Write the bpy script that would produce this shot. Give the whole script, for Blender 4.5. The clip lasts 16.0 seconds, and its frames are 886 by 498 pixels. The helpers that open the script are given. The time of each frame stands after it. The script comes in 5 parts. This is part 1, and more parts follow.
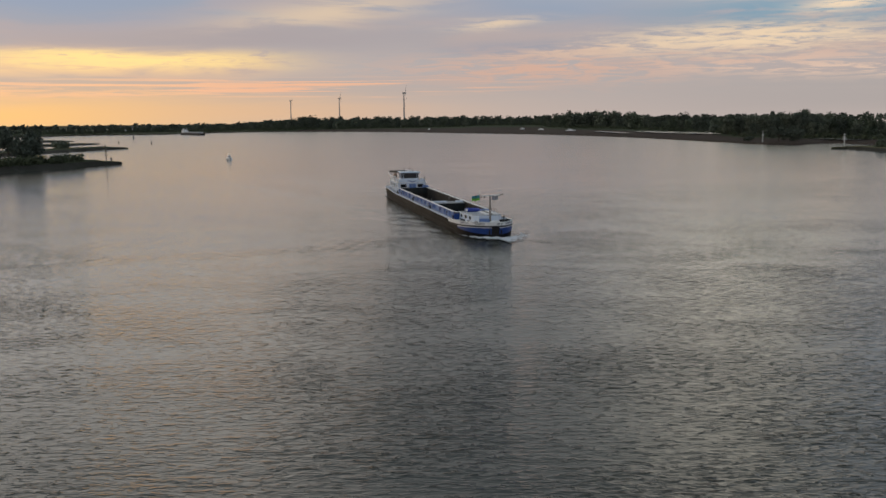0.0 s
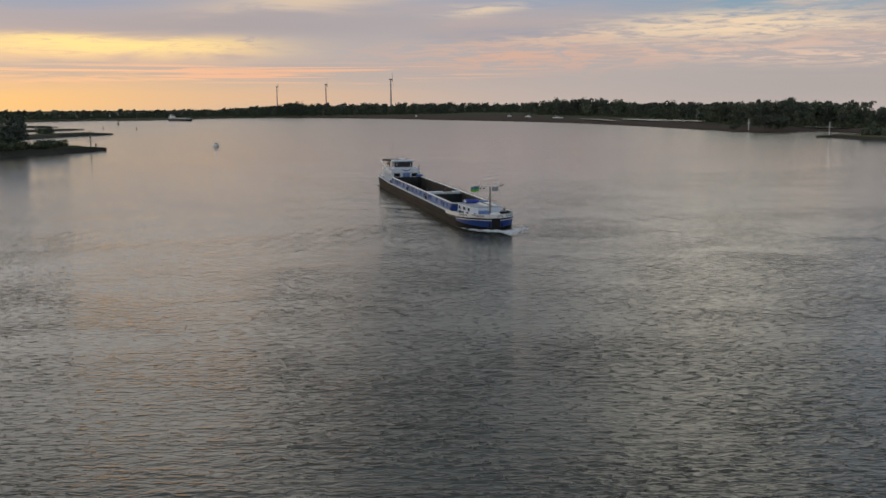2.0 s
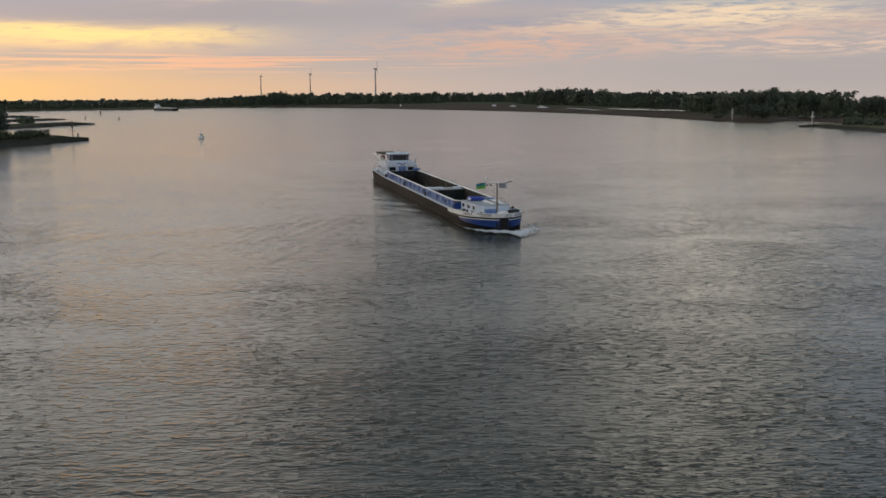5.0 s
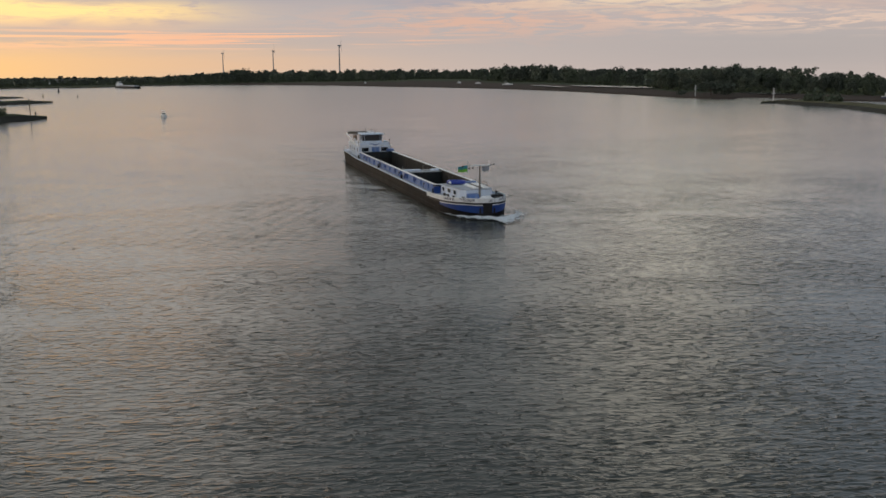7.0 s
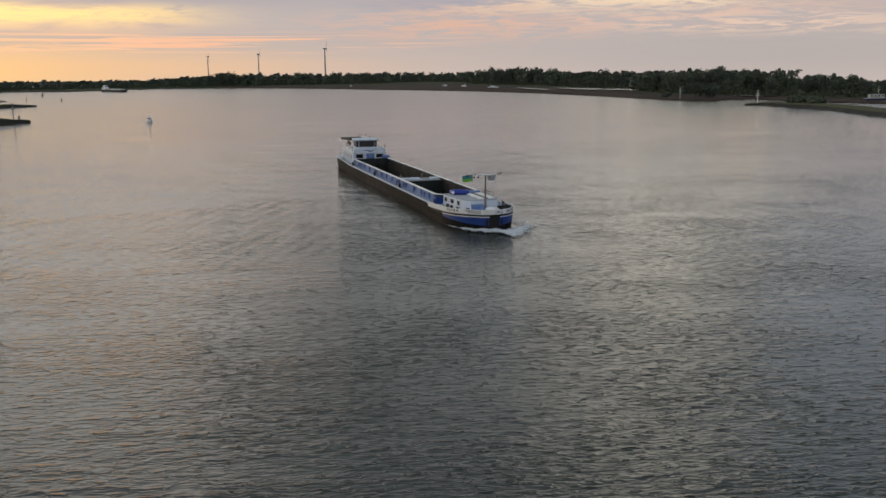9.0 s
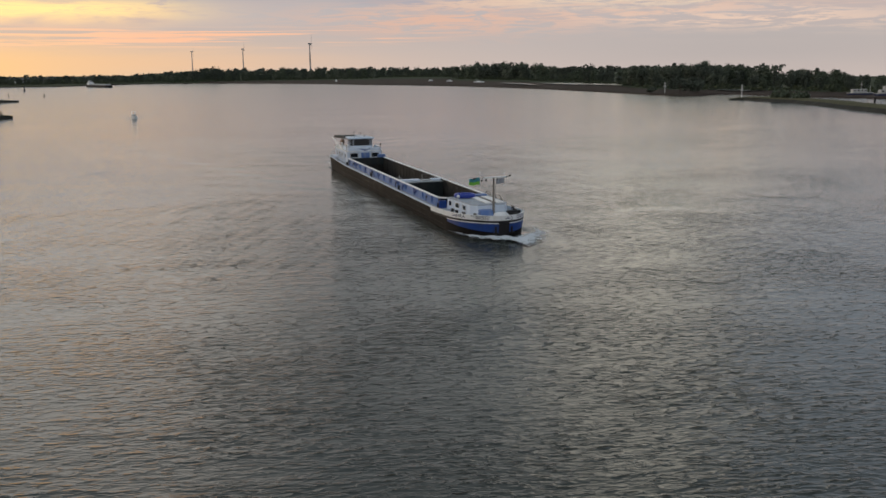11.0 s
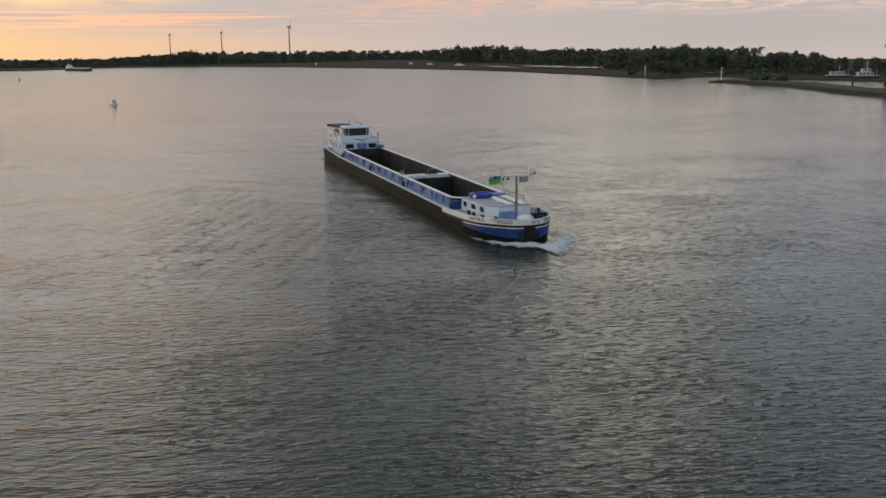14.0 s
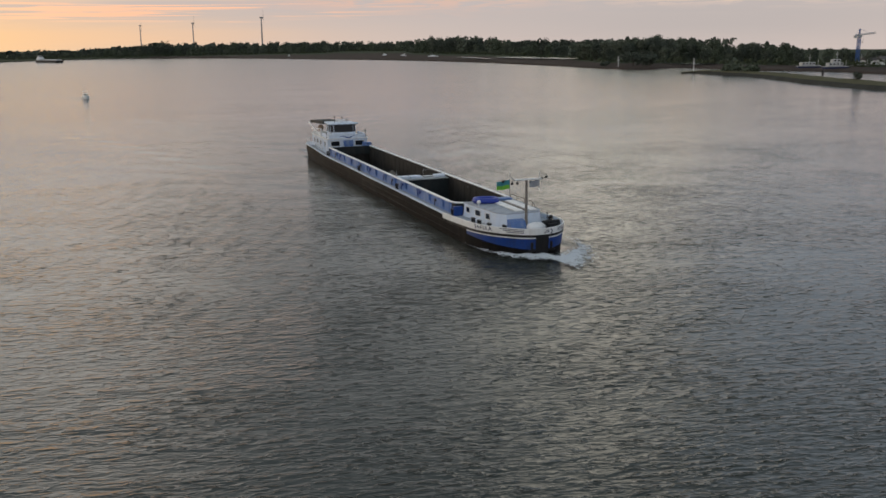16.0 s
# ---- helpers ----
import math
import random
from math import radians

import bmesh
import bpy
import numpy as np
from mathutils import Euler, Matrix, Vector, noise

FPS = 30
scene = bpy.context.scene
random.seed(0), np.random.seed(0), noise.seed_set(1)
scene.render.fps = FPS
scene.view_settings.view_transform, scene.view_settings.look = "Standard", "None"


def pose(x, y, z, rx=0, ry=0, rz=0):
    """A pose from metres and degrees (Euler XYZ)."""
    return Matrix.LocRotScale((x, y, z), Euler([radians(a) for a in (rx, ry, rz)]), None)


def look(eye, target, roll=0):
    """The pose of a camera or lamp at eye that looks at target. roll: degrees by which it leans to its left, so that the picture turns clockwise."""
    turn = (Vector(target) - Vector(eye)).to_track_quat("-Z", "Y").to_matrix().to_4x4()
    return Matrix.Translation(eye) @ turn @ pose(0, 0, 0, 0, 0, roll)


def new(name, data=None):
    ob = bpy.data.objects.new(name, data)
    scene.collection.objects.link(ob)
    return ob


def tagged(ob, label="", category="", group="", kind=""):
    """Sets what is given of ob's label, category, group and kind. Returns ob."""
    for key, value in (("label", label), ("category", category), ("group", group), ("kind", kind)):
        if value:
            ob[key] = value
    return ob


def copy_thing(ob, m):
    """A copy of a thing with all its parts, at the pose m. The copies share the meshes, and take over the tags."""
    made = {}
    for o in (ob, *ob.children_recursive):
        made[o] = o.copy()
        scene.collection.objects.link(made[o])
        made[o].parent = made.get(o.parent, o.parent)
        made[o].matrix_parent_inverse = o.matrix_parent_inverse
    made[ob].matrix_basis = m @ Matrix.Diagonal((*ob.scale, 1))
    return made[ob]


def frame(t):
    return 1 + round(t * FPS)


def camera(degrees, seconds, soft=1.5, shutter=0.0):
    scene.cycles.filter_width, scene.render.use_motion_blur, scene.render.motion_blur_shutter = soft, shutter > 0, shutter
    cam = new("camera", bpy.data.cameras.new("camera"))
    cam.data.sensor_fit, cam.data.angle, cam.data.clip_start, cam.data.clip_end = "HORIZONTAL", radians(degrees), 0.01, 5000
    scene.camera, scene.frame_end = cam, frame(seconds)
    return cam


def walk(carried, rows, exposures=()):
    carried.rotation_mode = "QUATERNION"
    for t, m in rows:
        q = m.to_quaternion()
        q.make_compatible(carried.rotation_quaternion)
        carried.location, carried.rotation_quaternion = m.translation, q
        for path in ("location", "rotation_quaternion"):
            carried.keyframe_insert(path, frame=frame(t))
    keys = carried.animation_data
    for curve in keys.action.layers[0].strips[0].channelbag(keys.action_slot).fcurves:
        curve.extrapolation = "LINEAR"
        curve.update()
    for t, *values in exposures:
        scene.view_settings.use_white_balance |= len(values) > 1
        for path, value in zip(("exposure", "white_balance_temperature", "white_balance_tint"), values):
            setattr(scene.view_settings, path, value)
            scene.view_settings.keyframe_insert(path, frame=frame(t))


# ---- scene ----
# Camera: hovers 21.5 m over a wide river; pan, tilt and roll in degrees.
EYE_Z = 21.5
cam = camera(52.2, 16.0, soft=1.6)
PATH = [
    (0.0, 0.0, 8.394, -0.496), (0.5, 0.156, 8.631, -0.427), (1.0, 0.448, 8.986, -0.338), (1.5, 0.643, 9.165, -0.279),
    (2.0, 0.843, 9.216, -0.274), (2.5, 0.953, 9.247, -0.229), (3.0, 0.988, 9.301, -0.248), (3.5, 0.956, 9.383, -0.27),
    (4.0, 1.044, 9.445, -0.268), (6.5, 3.519, 10.96, -0.29), (7.0, 3.968, 11.286, -0.339), (7.5, 4.183, 11.386, -0.376),
    (8.0, 4.302, 11.373, -0.42), (8.5, 4.554, 11.249, -0.44), (9.0, 4.828, 11.115, -0.456), (11.5, 5.915, 11.609, -0.456),
    (12.0, 6.104, 11.812, -0.439), (12.5, 6.333, 11.985, -0.462), (13.0, 6.523, 12.203, -0.472), (13.5, 6.722, 12.402, -0.526),
    (14.0, 6.922, 12.471, -0.54), (14.5, 7.231, 12.54, -0.576), (15.0, 7.686, 12.67, -0.59), (15.5, 8.209, 12.861, -0.614),
    (16.0, 8.529, 13.021, -0.58)]


# the lens opens a little as the bright sky leaves the view (stops)
EXPOSURES = [(0.0, -0.05), (4.0, 0.0), (8.0, 0.08), (12.0, 0.16), (16.0, 0.22)]


def camera_pose(pan, tilt, roll):
    return Matrix.Translation((0, 0, EYE_Z)) @ pose(0, 0, 0, 0, 0, -pan) @ pose(0, 0, 0, 90 - tilt) @ pose(0, 0, 0, 0, 0, roll)


walk(cam, [(t, camera_pose(a, b, c)) for t, a, b, c in PATH], EXPOSURES)

# ---- sky, sun ----
SUN_AZ, SUN_EL = -44.0, 4.0
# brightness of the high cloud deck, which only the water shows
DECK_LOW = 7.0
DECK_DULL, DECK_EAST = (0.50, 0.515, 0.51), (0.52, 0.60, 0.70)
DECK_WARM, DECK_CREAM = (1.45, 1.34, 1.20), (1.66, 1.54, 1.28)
world = bpy.data.worlds.new("evening_sky")
scene.world = world
world.use_nodes = True


class Nodes:
    """Short hand for node trees."""

    def __init__(self, tree):
        self.tree = tree
        tree.nodes.clear()

    def add(self, kind, **values):
        n = self.tree.nodes.new(kind)
        for k, v in values.items():
            if k in ("operation", "blend_type", "data_type", "noise_dimensions", "sky_type", "distribution", "feature"):
                if k == "operation":
                    n.operation = v
                elif k == "blend_type":
                    n.blend_type = v
                elif k == "data_type":
                    n.data_type = v
                elif k == "feature":
                    n.feature = v
            else:
                self.put(n.inputs[k.replace("_", " ")] if k.replace("_", " ") in n.inputs else n.inputs[int(k[1:])], v)
        return n

    def put(self, socket, v):
        if isinstance(v, bpy.types.NodeSocket):
            self.tree.links.new(v, socket)
        else:
            socket.default_value = v

    def math(self, op, a, b=0.0, c=0.0):
        n = self.tree.nodes.new("ShaderNodeMath")
        n.operation = op
        for s, v in zip(n.inputs, (a, b, c)):
            self.put(s, v)
        return n.outputs[0]

    def ramp(self, fac, stops):
        n = self.tree.nodes.new("ShaderNodeValToRGB")
        self.put(n.inputs[0], fac)
        e = n.color_ramp.elements
        while len(e) < len(stops):
            e.new(0.5)
        for i, (p, c) in enumerate(stops):
            e[i].position = p
            e[i].color = (*c, 1) if len(c) == 3 else c
        return n.outputs[0]

    def step(self, v, lo, hi):
        n = self.tree.nodes.new("ShaderNodeMapRange")
        n.interpolation_type = "SMOOTHSTEP"
        for s, q in zip(n.inputs, (v, lo, hi, 0.0, 1.0)):
            self.put(s, q)
        return n.outputs[0]

    def mix(self, fac, a, b, kind="MIX"):
        n = self.tree.nodes.new("ShaderNodeMix")
        n.data_type, n.blend_type = "RGBA", kind
        self.put(n.inputs[0], fac)
        for s, v in ((n.inputs[6], a), (n.inputs[7], b)):
            self.put(s, (*v, 1) if isinstance(v, tuple) and len(v) == 3 else v)
        return n.outputs[2]

    def noise(self, vec, scale, detail=4.0, rough=0.55, dist=0.0):
        n = self.tree.nodes.new("ShaderNodeTexNoise")
        if vec is not None:
            self.put(n.inputs["Vector"], vec)
        for k, v in (("Scale", scale), ("Detail", detail), ("Roughness", rough), ("Distortion", dist)):
            n.inputs[k].default_value = v
        return n.outputs[0]

    def mapping(self, vec, scale, loc=(0, 0, 0), rot=(0, 0, 0)):
        n = self.tree.nodes.new("ShaderNodeMapping")
        self.put(n.inputs[0], vec)
        n.inputs[1].default_value, n.inputs[2].default_value, n.inputs[3].default_value = loc, rot, scale
        return n.outputs[0]


def build_sky():
    """Evening sky: azimuth (degrees, right positive) and elevation (degrees) place each cloud field."""
    N = Nodes(world.node_tree)
    co = N.add("ShaderNodeTexCoord").outputs["Generated"]
    x, y, z = N.add("ShaderNodeSeparateXYZ", Vector=co).outputs
    az = N.math("MULTIPLY", N.math("ARCTAN2", x, y), 57.2958)
    el = N.math("MULTIPLY", N.math("ARCSINE", z), 57.2958)
    flat = N.add("ShaderNodeCombineXYZ", X=N.math("DIVIDE", az, 10.0), Y=N.math("DIVIDE", el, 1.5), Z=0.0).outputs[0]
    soft = N.noise(N.mapping(flat, (0.7, 0.6, 1), (0.3, 4.1, 0)), 1.0, 4, 0.5, 0.6)
    wisp = N.noise(N.mapping(flat, (0.9, 1.2, 1), (2.1, 0.7, 0), (0, 0, 0.05)), 1.6, 6, 0.58, 0.7)
    fine = N.noise(N.mapping(flat, (1.5, 2.2, 1), (5.2, 1.3, 0)), 2.4, 7, 0.62, 0.9)
    line = N.noise(N.mapping(flat, (0.55, 5.5, 1), (1.2, 3.3, 0), (0, 0, 0.02)), 1.5, 4, 0.55, 0.35)
    puff = N.noise(N.mapping(flat, (3.2, 3.4, 1), (0.4, 2.2, 0)), 2.2, 6, 0.65, 0.5)
    wavy = N.math("ADD", el, N.math("MULTIPLY", N.math("SUBTRACT", wisp, 0.5), 1.1))
    # clear air near the horizon, then the broad mauve and blue layers
    col = N.ramp(N.math("DIVIDE", N.math("MAXIMUM", el, 0.0), 12.0), [
        (0.0, (0.53, 0.445, 0.41)), (0.13, (0.47, 0.415, 0.40)), (0.25, (0.46, 0.415, 0.415)), (0.42, (0.42, 0.385, 0.40)), (0.58, (0.37, 0.39, 0.44)), (1.0, (0.44, 0.45, 0.47))])
    col = N.mix(N.math("MULTIPLY", N.step(soft, 0.40, 0.62), N.math("MULTIPLY", N.step(el, 1.6, 3.0), 0.75)), col, (0.53, 0.41, 0.375))

    def field(col, at, size, tilt, color, amount, pattern=None, lo=0.40, hi=0.60, sharp=1.0):
        """A cloud field: a soft oval at (azimuth, elevation), broken up by a pattern."""
        da = N.math("SUBTRACT", az, at[0])
        de = N.math("SUBTRACT", N.math("SUBTRACT", wavy, at[1]), N.math("MULTIPLY", da, tilt))
        q = N.math("ADD", N.math("POWER", N.math("ABSOLUTE", N.math("DIVIDE", da, size[0])), 2.0 * sharp), N.math("POWER", N.math("ABSOLUTE", N.math("DIVIDE", de, size[1])), 2.0 * sharp))
        k = N.math("MULTIPLY", N.math("EXPONENT", N.math("MULTIPLY", q, -1.0)), amount)
        if pattern is not None:
            k = N.math("MULTIPLY", k, N.step(pattern, lo, hi))
        return N.mix(k, col, color)

    # slate blue above, left and middle
    col = field(col, (-23, 7.0), (11, 1.9), 0.0, (0.29, 0.36, 0.49), 0.9)
    col = field(col, (7, 6.6), (9, 1.25), -0.02, (0.30, 0.36, 0.47), 0.95)
    # pale slanting sheet between them, and a thin lit edge
    col = field(col, (-7.0, 6.3), (6.5, 0.85), 0.14, (0.72, 0.56, 0.42), 0.95, wisp, 0.30, 0.55)
    col = field(col, (3.6, 5.55), (2.6, 0.3), 0.05, (0.80, 0.62, 0.45), 0.9, fine, 0.36, 0.56)
    # mauve hollows and pink patches in the middle
    col = field(col, (5.0, 4.15), (5.5, 0.5), 0.03, (0.345, 0.345, 0.40), 0.9, soft, 0.30, 0.50)
    col = field(col, (-12.0, 4.6), (11, 0.75), 0.02, (0.41, 0.36, 0.375), 0.9)
    col = field(col, (6.5, 2.8), (9.0, 0.9), 0.0, (0.68, 0.43, 0.335), 0.95, fine, 0.40, 0.56)
    col = field(col, (9.0, 3.9), (5.0, 0.35), 0.06, (0.72, 0.52, 0.40), 0.8, fine, 0.42, 0.58)
    # cream heaps to the north with clear blue gaps above
    col = field(col, (21.5, 5.9), (7.0, 1.1), 0.0, (0.19, 0.34, 0.46), 1.0, wisp, 0.62, 0.46)
    col = field(col, (18.0, 4.45), (7.0, 0.75), 0.02, (0.86, 0.66, 0.46), 1.0, fine, 0.36, 0.56, 1.4)
    col = field(col, (19.5, 4.2), (7.0, 0.7), 0.0, (0.88, 0.67, 0.47), 0.85, puff, 0.44, 0.60)
    col = field(col, (23.5, 6.1), (2.4, 0.38), 0.05, (0.90, 0.70, 0.50), 1.0, puff, 0.30, 0.52)
    col = field(col, (19.0, 3.1), (8.0, 0.65), 0.0, (0.68, 0.46, 0.37), 0.85, fine, 0.44, 0.60)
    col = field(col, (25.0, 2.5), (9.0, 0.6), -0.02, (0.84, 0.60, 0.46), 0.9, fine, 0.43, 0.57)
    # greyer air low in the north
    col = field(col, (25, 0.9), (13, 1.5), 0.0, (0.415, 0.375, 0.365), 0.7)
    # low glow by the hidden sun, the bright bank above it and salmon streaks between
    col = field(col, (-26, 0.2), (15.0, 1.35), 0.0, (1.02, 0.60, 0.22), 1.0)
    col = field(col, (-12, 0.3), (12.0, 0.9), 0.0, (0.80, 0.50, 0.30), 0.55)
    col = field(col, (-22.5, 3.15), (12.0, 0.80), 0.0, (0.95, 0.62, 0.34), 0.85, wisp, 0.25, 0.50, 1.5)
    col = field(col, (-19.0, 3.38), (8.2, 0.48), 0.0, (1.10, 0.80, 0.33), 1.0, fine, 0.30, 0.52, 1.5)
    col = field(col, (-17.0, 1.78), (13.5, 0.50), 0.0, (0.98, 0.56, 0.33), 1.0, line, 0.47, 0.57, 1.6)
    col = field(col, (-6.0, 1.80), (10.0, 0.38), 0.0, (0.88, 0.49, 0.32), 1.0, line, 0.47, 0.56, 1.6)
    col = field(col, (-24.0, 1.45), (8.0, 0.35), 0.0, (0.98, 0.56, 0.30), 0.8, fine, 0.40, 0.58)
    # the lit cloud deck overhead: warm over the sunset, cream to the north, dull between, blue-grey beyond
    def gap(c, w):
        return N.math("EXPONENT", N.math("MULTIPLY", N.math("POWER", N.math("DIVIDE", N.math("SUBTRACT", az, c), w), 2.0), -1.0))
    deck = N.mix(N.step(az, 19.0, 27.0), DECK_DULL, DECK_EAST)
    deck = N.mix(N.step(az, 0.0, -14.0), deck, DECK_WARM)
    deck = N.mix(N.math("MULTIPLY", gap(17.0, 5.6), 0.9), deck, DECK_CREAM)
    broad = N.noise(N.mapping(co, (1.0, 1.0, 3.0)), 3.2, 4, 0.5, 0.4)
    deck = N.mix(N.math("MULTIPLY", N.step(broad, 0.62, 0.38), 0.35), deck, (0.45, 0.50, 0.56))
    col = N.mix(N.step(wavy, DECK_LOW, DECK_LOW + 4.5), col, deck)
    high = N.ramp(N.math("DIVIDE", N.math("MAXIMUM", el, 0.0), 90.0), [(0.0, (0.40, 0.44, 0.48)), (0.45, (0.24, 0.29, 0.33)), (1.0, (0.25, 0.30, 0.35))])
    col = N.mix(N.step(wavy, 22.0, 34.0), col, high)
    # cream glow added above the view to brighten the far water's reflection
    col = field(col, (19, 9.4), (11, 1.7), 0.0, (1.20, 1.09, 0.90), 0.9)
    sky = N.add("ShaderNodeTexSky")
    sky.sky_type, sky.sun_disc = "NISHITA", False
    sky.sun_elevation, sky.sun_rotation = radians(SUN_EL), radians(SUN_AZ)
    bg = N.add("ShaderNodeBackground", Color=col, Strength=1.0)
    air = N.add("ShaderNodeBackground", Color=sky.outputs[0], Strength=0.004)
    both = N.add("ShaderNodeAddShader", _0=bg.outputs[0], _1=air.outputs[0])
    N.add("ShaderNodeOutputWorld", Surface=both.outputs[0])


build_sky()
sun = bpy.data.lights.new("sun", "SUN")
sun.energy, sun.angle, sun.color = 0.25, radians(10), (1.0, 0.72, 0.45)
a, e = radians(SUN_AZ), radians(SUN_EL + 6)
new("sun", sun).matrix_world = look((600 * math.sin(a), 600 * math.cos(a), 600 * math.tan(e)), (0, 0, 0))


# ---- materials ----
def material(name, color, rough=0.6, metal=0.0, vary=0.12, scale=1.0, bump=0.0, dirt=None, dirt_amount=0.0, random_tone=0.0,
             island=0.0, stretch=(1, 1, 1), spec=0.5):
    """Paint, metal, leaf or soil with grain, stains and fine relief at real size."""
    m = bpy.data.materials.new(name)
    m.use_nodes = True
    N = Nodes(m.node_tree)
    co = N.mapping(N.add("ShaderNodeTexCoord").outputs["Object"], stretch)
    fine = N.noise(co, 6.0 * scale, 5, 0.6)
    coarse = N.noise(co, 0.7 * scale, 4, 0.6, 0.4)
    dark = tuple(c * (1 - 2.2 * vary) for c in color)
    light = tuple(min(1, c * (1 + 1.4 * vary)) for c in color)
    col = N.mix(N.math("ADD", N.math("MULTIPLY", fine, 0.5), N.math("MULTIPLY", coarse, 0.5)), dark, light)
    if dirt:
        mask = N.math("MULTIPLY", N.step(N.noise(N.mapping(co, (1, 1, 0.35)), 1.3 * scale, 6, 0.65, 0.5), 0.45, 0.68), dirt_amount)
        col = N.mix(mask, col, dirt)
    tone = None
    if random_tone:
        tone, amount = N.add("ShaderNodeObjectInfo").outputs["Random"], random_tone
    elif island:
        tone, amount = N.add("ShaderNodeNewGeometry").outputs["Random Per Island"], island
    if tone is not None:
        k = N.math("ADD", 1 - amount, N.math("MULTIPLY", tone, 2 * amount))
        hsv = N.add("ShaderNodeHueSaturation", Color=col, Value=k)
        col = hsv.outputs[0]
    b = N.add("ShaderNodeBsdfPrincipled", Base_Color=col, Metallic=metal)
    N.put(b.inputs["Roughness"], N.math("ADD", rough - 0.1, N.math("MULTIPLY", coarse, 0.2)))
    b.inputs["Specular IOR Level"].default_value = spec
    if bump:
        bn = N.add("ShaderNodeBump", Height=fine, Strength=0.6, Distance=bump)
        N.put(b.inputs["Normal"], bn.outputs[0])
    N.add("ShaderNodeOutputMaterial", Surface=b.outputs[0])
    return m


def water_material(name, drifts):
    """River water: swell, wind waves and peaked ripples; on the river sheet they drift with it."""
    m = bpy.data.materials.new(name)
    m.use_nodes = True
    N = Nodes(m.node_tree)
    place = N.add("ShaderNodeNewGeometry").outputs["Position"]
    co = N.add("ShaderNodeTexCoord").outputs["Object"] if drifts else place
    turn = (0, 0, radians(12))
    swell = N.noise(N.mapping(co, (1.0, 1.6, 1), (0, 0, 0), turn), 0.10, 3, 0.5, 0.3)
    wave = N.noise(N.mapping(co, (0.6, 1.7, 1), (3, 5, 0), turn), 0.5, 2, 0.5, 0.5)
    ripple = N.noise(N.mapping(co, (0.62, 1.7, 1), (9, 1, 0), (0, 0, radians(-8))), 1.35, 2.0, 0.55, 0.5)
    chop = N.noise(N.mapping(co, (0.55, 1.6, 1), (2, 7, 0), (0, 0, radians(14))), 2.3, 2.0, 0.5, 0.4)
    peak = lambda n, k: N.math("EXPONENT", N.math("MULTIPLY", N.math("SUBTRACT", n, 0.5), k))  # flat troughs, sharp crests
    calm = N.step(N.noise(N.mapping(co, (1, 2.2, 1), (1, 8, 0), turn), 0.012, 3, 0.5, 0.5), 0.36, 0.62)
    gust = N.step(N.noise(N.mapping(co, (1, 1.5, 1), (6, 3, 0), turn), 0.06, 3, 0.5, 0.6), 0.34, 0.66)
    amp = N.math("MULTIPLY", N.math("ADD", 0.65, N.math("MULTIPLY", calm, 0.6)), N.math("ADD", 0.62, N.math("MULTIPLY", gust, 0.55)))
    h = N.math("ADD", N.math("MULTIPLY", swell, 0.16), N.math("MULTIPLY", peak(wave, 4.0), 0.036))
    h = N.math("ADD", h, N.math("ADD", N.math("MULTIPLY", peak(ripple, 9.0), 0.0135), N.math("MULTIPLY", peak(chop, 8.0), 0.006)))
    reach = N.math("DIVIDE", N.add("ShaderNodeVectorMath", operation="LENGTH", _0=place).outputs["Value"], 130.0)
    far = N.math("DIVIDE", 1.0, N.math("ADD", 1.0, N.math("POWER", reach, 1.8)))
    h = N.math("MULTIPLY", h, N.math("MULTIPLY", amp, far))
    broad = N.math("DIVIDE", 1.0, N.math("ADD", 1.0, N.math("POWER", N.math("MULTIPLY", reach, 0.42), 2.0)))
    streak = N.noise(N.mapping(co, (0.5, 3.0, 1), (4, 2, 0), turn), 0.016, 4, 0.55, 0.7)
    rough = N.math("ADD", N.math("SUBTRACT", 0.22, N.math("MULTIPLY", broad, 0.205)), N.math("MULTIPLY", N.math("SUBTRACT", streak, 0.5), 0.07))
    rough = N.math("MAXIMUM", rough, 0.02)
    bn = N.add("ShaderNodeBump", Height=h, Strength=1.0, Distance=1.0)
    col = N.mix(N.noise(co, 0.02, 3), (0.030, 0.036, 0.033), (0.046, 0.050, 0.044))
    b = N.add("ShaderNodeBsdfPrincipled", Base_Color=col, Roughness=rough, IOR=1.333, Normal=bn.outputs[0])
    N.add("ShaderNodeOutputMaterial", Surface=b.outputs[0])
    return m


WATER = water_material("river_water", True)
WAKE_WATER = water_material("wake_water", False)
MUD = material("brown_mud_shore", (0.058, 0.041, 0.033), 0.9, spec=0.06, vary=0.3, scale=0.05, bump=0.05, dirt=(0.040, 0.034, 0.026), dirt_amount=0.6)
GRASS = material("meadow_grass", (0.050, 0.064, 0.036), 0.95, spec=0.06, vary=0.3, scale=0.04, bump=0.1, dirt=(0.055, 0.05, 0.03), dirt_amount=0.5)
BED = material("river_bed", (0.06, 0.05, 0.04), 0.95, vary=0.2, scale=0.1)
STONE = material("groyne_stone", (0.050, 0.048, 0.042), 0.9, spec=0.08, vary=0.3, scale=0.5, bump=0.1, dirt=(0.03, 0.034, 0.02), dirt_amount=0.6)
DRY_GRASS = material("dry_bank_grass", (0.11, 0.10, 0.058), 0.95, spec=0.06, vary=0.3, scale=0.15, bump=0.1, dirt=(0.07, 0.08, 0.035), dirt_amount=0.6)
REED = material("reed_scrub", (0.058, 0.072, 0.036), 0.9, vary=0.25, scale=0.3, island=0.35)
# leaf colours are raised and greyed to carry some haze of the far bank
LEAF = material("tree_leaf", (0.085, 0.104, 0.072), 0.85, vary=0.25, scale=0.5, island=0.35, spec=0.2)
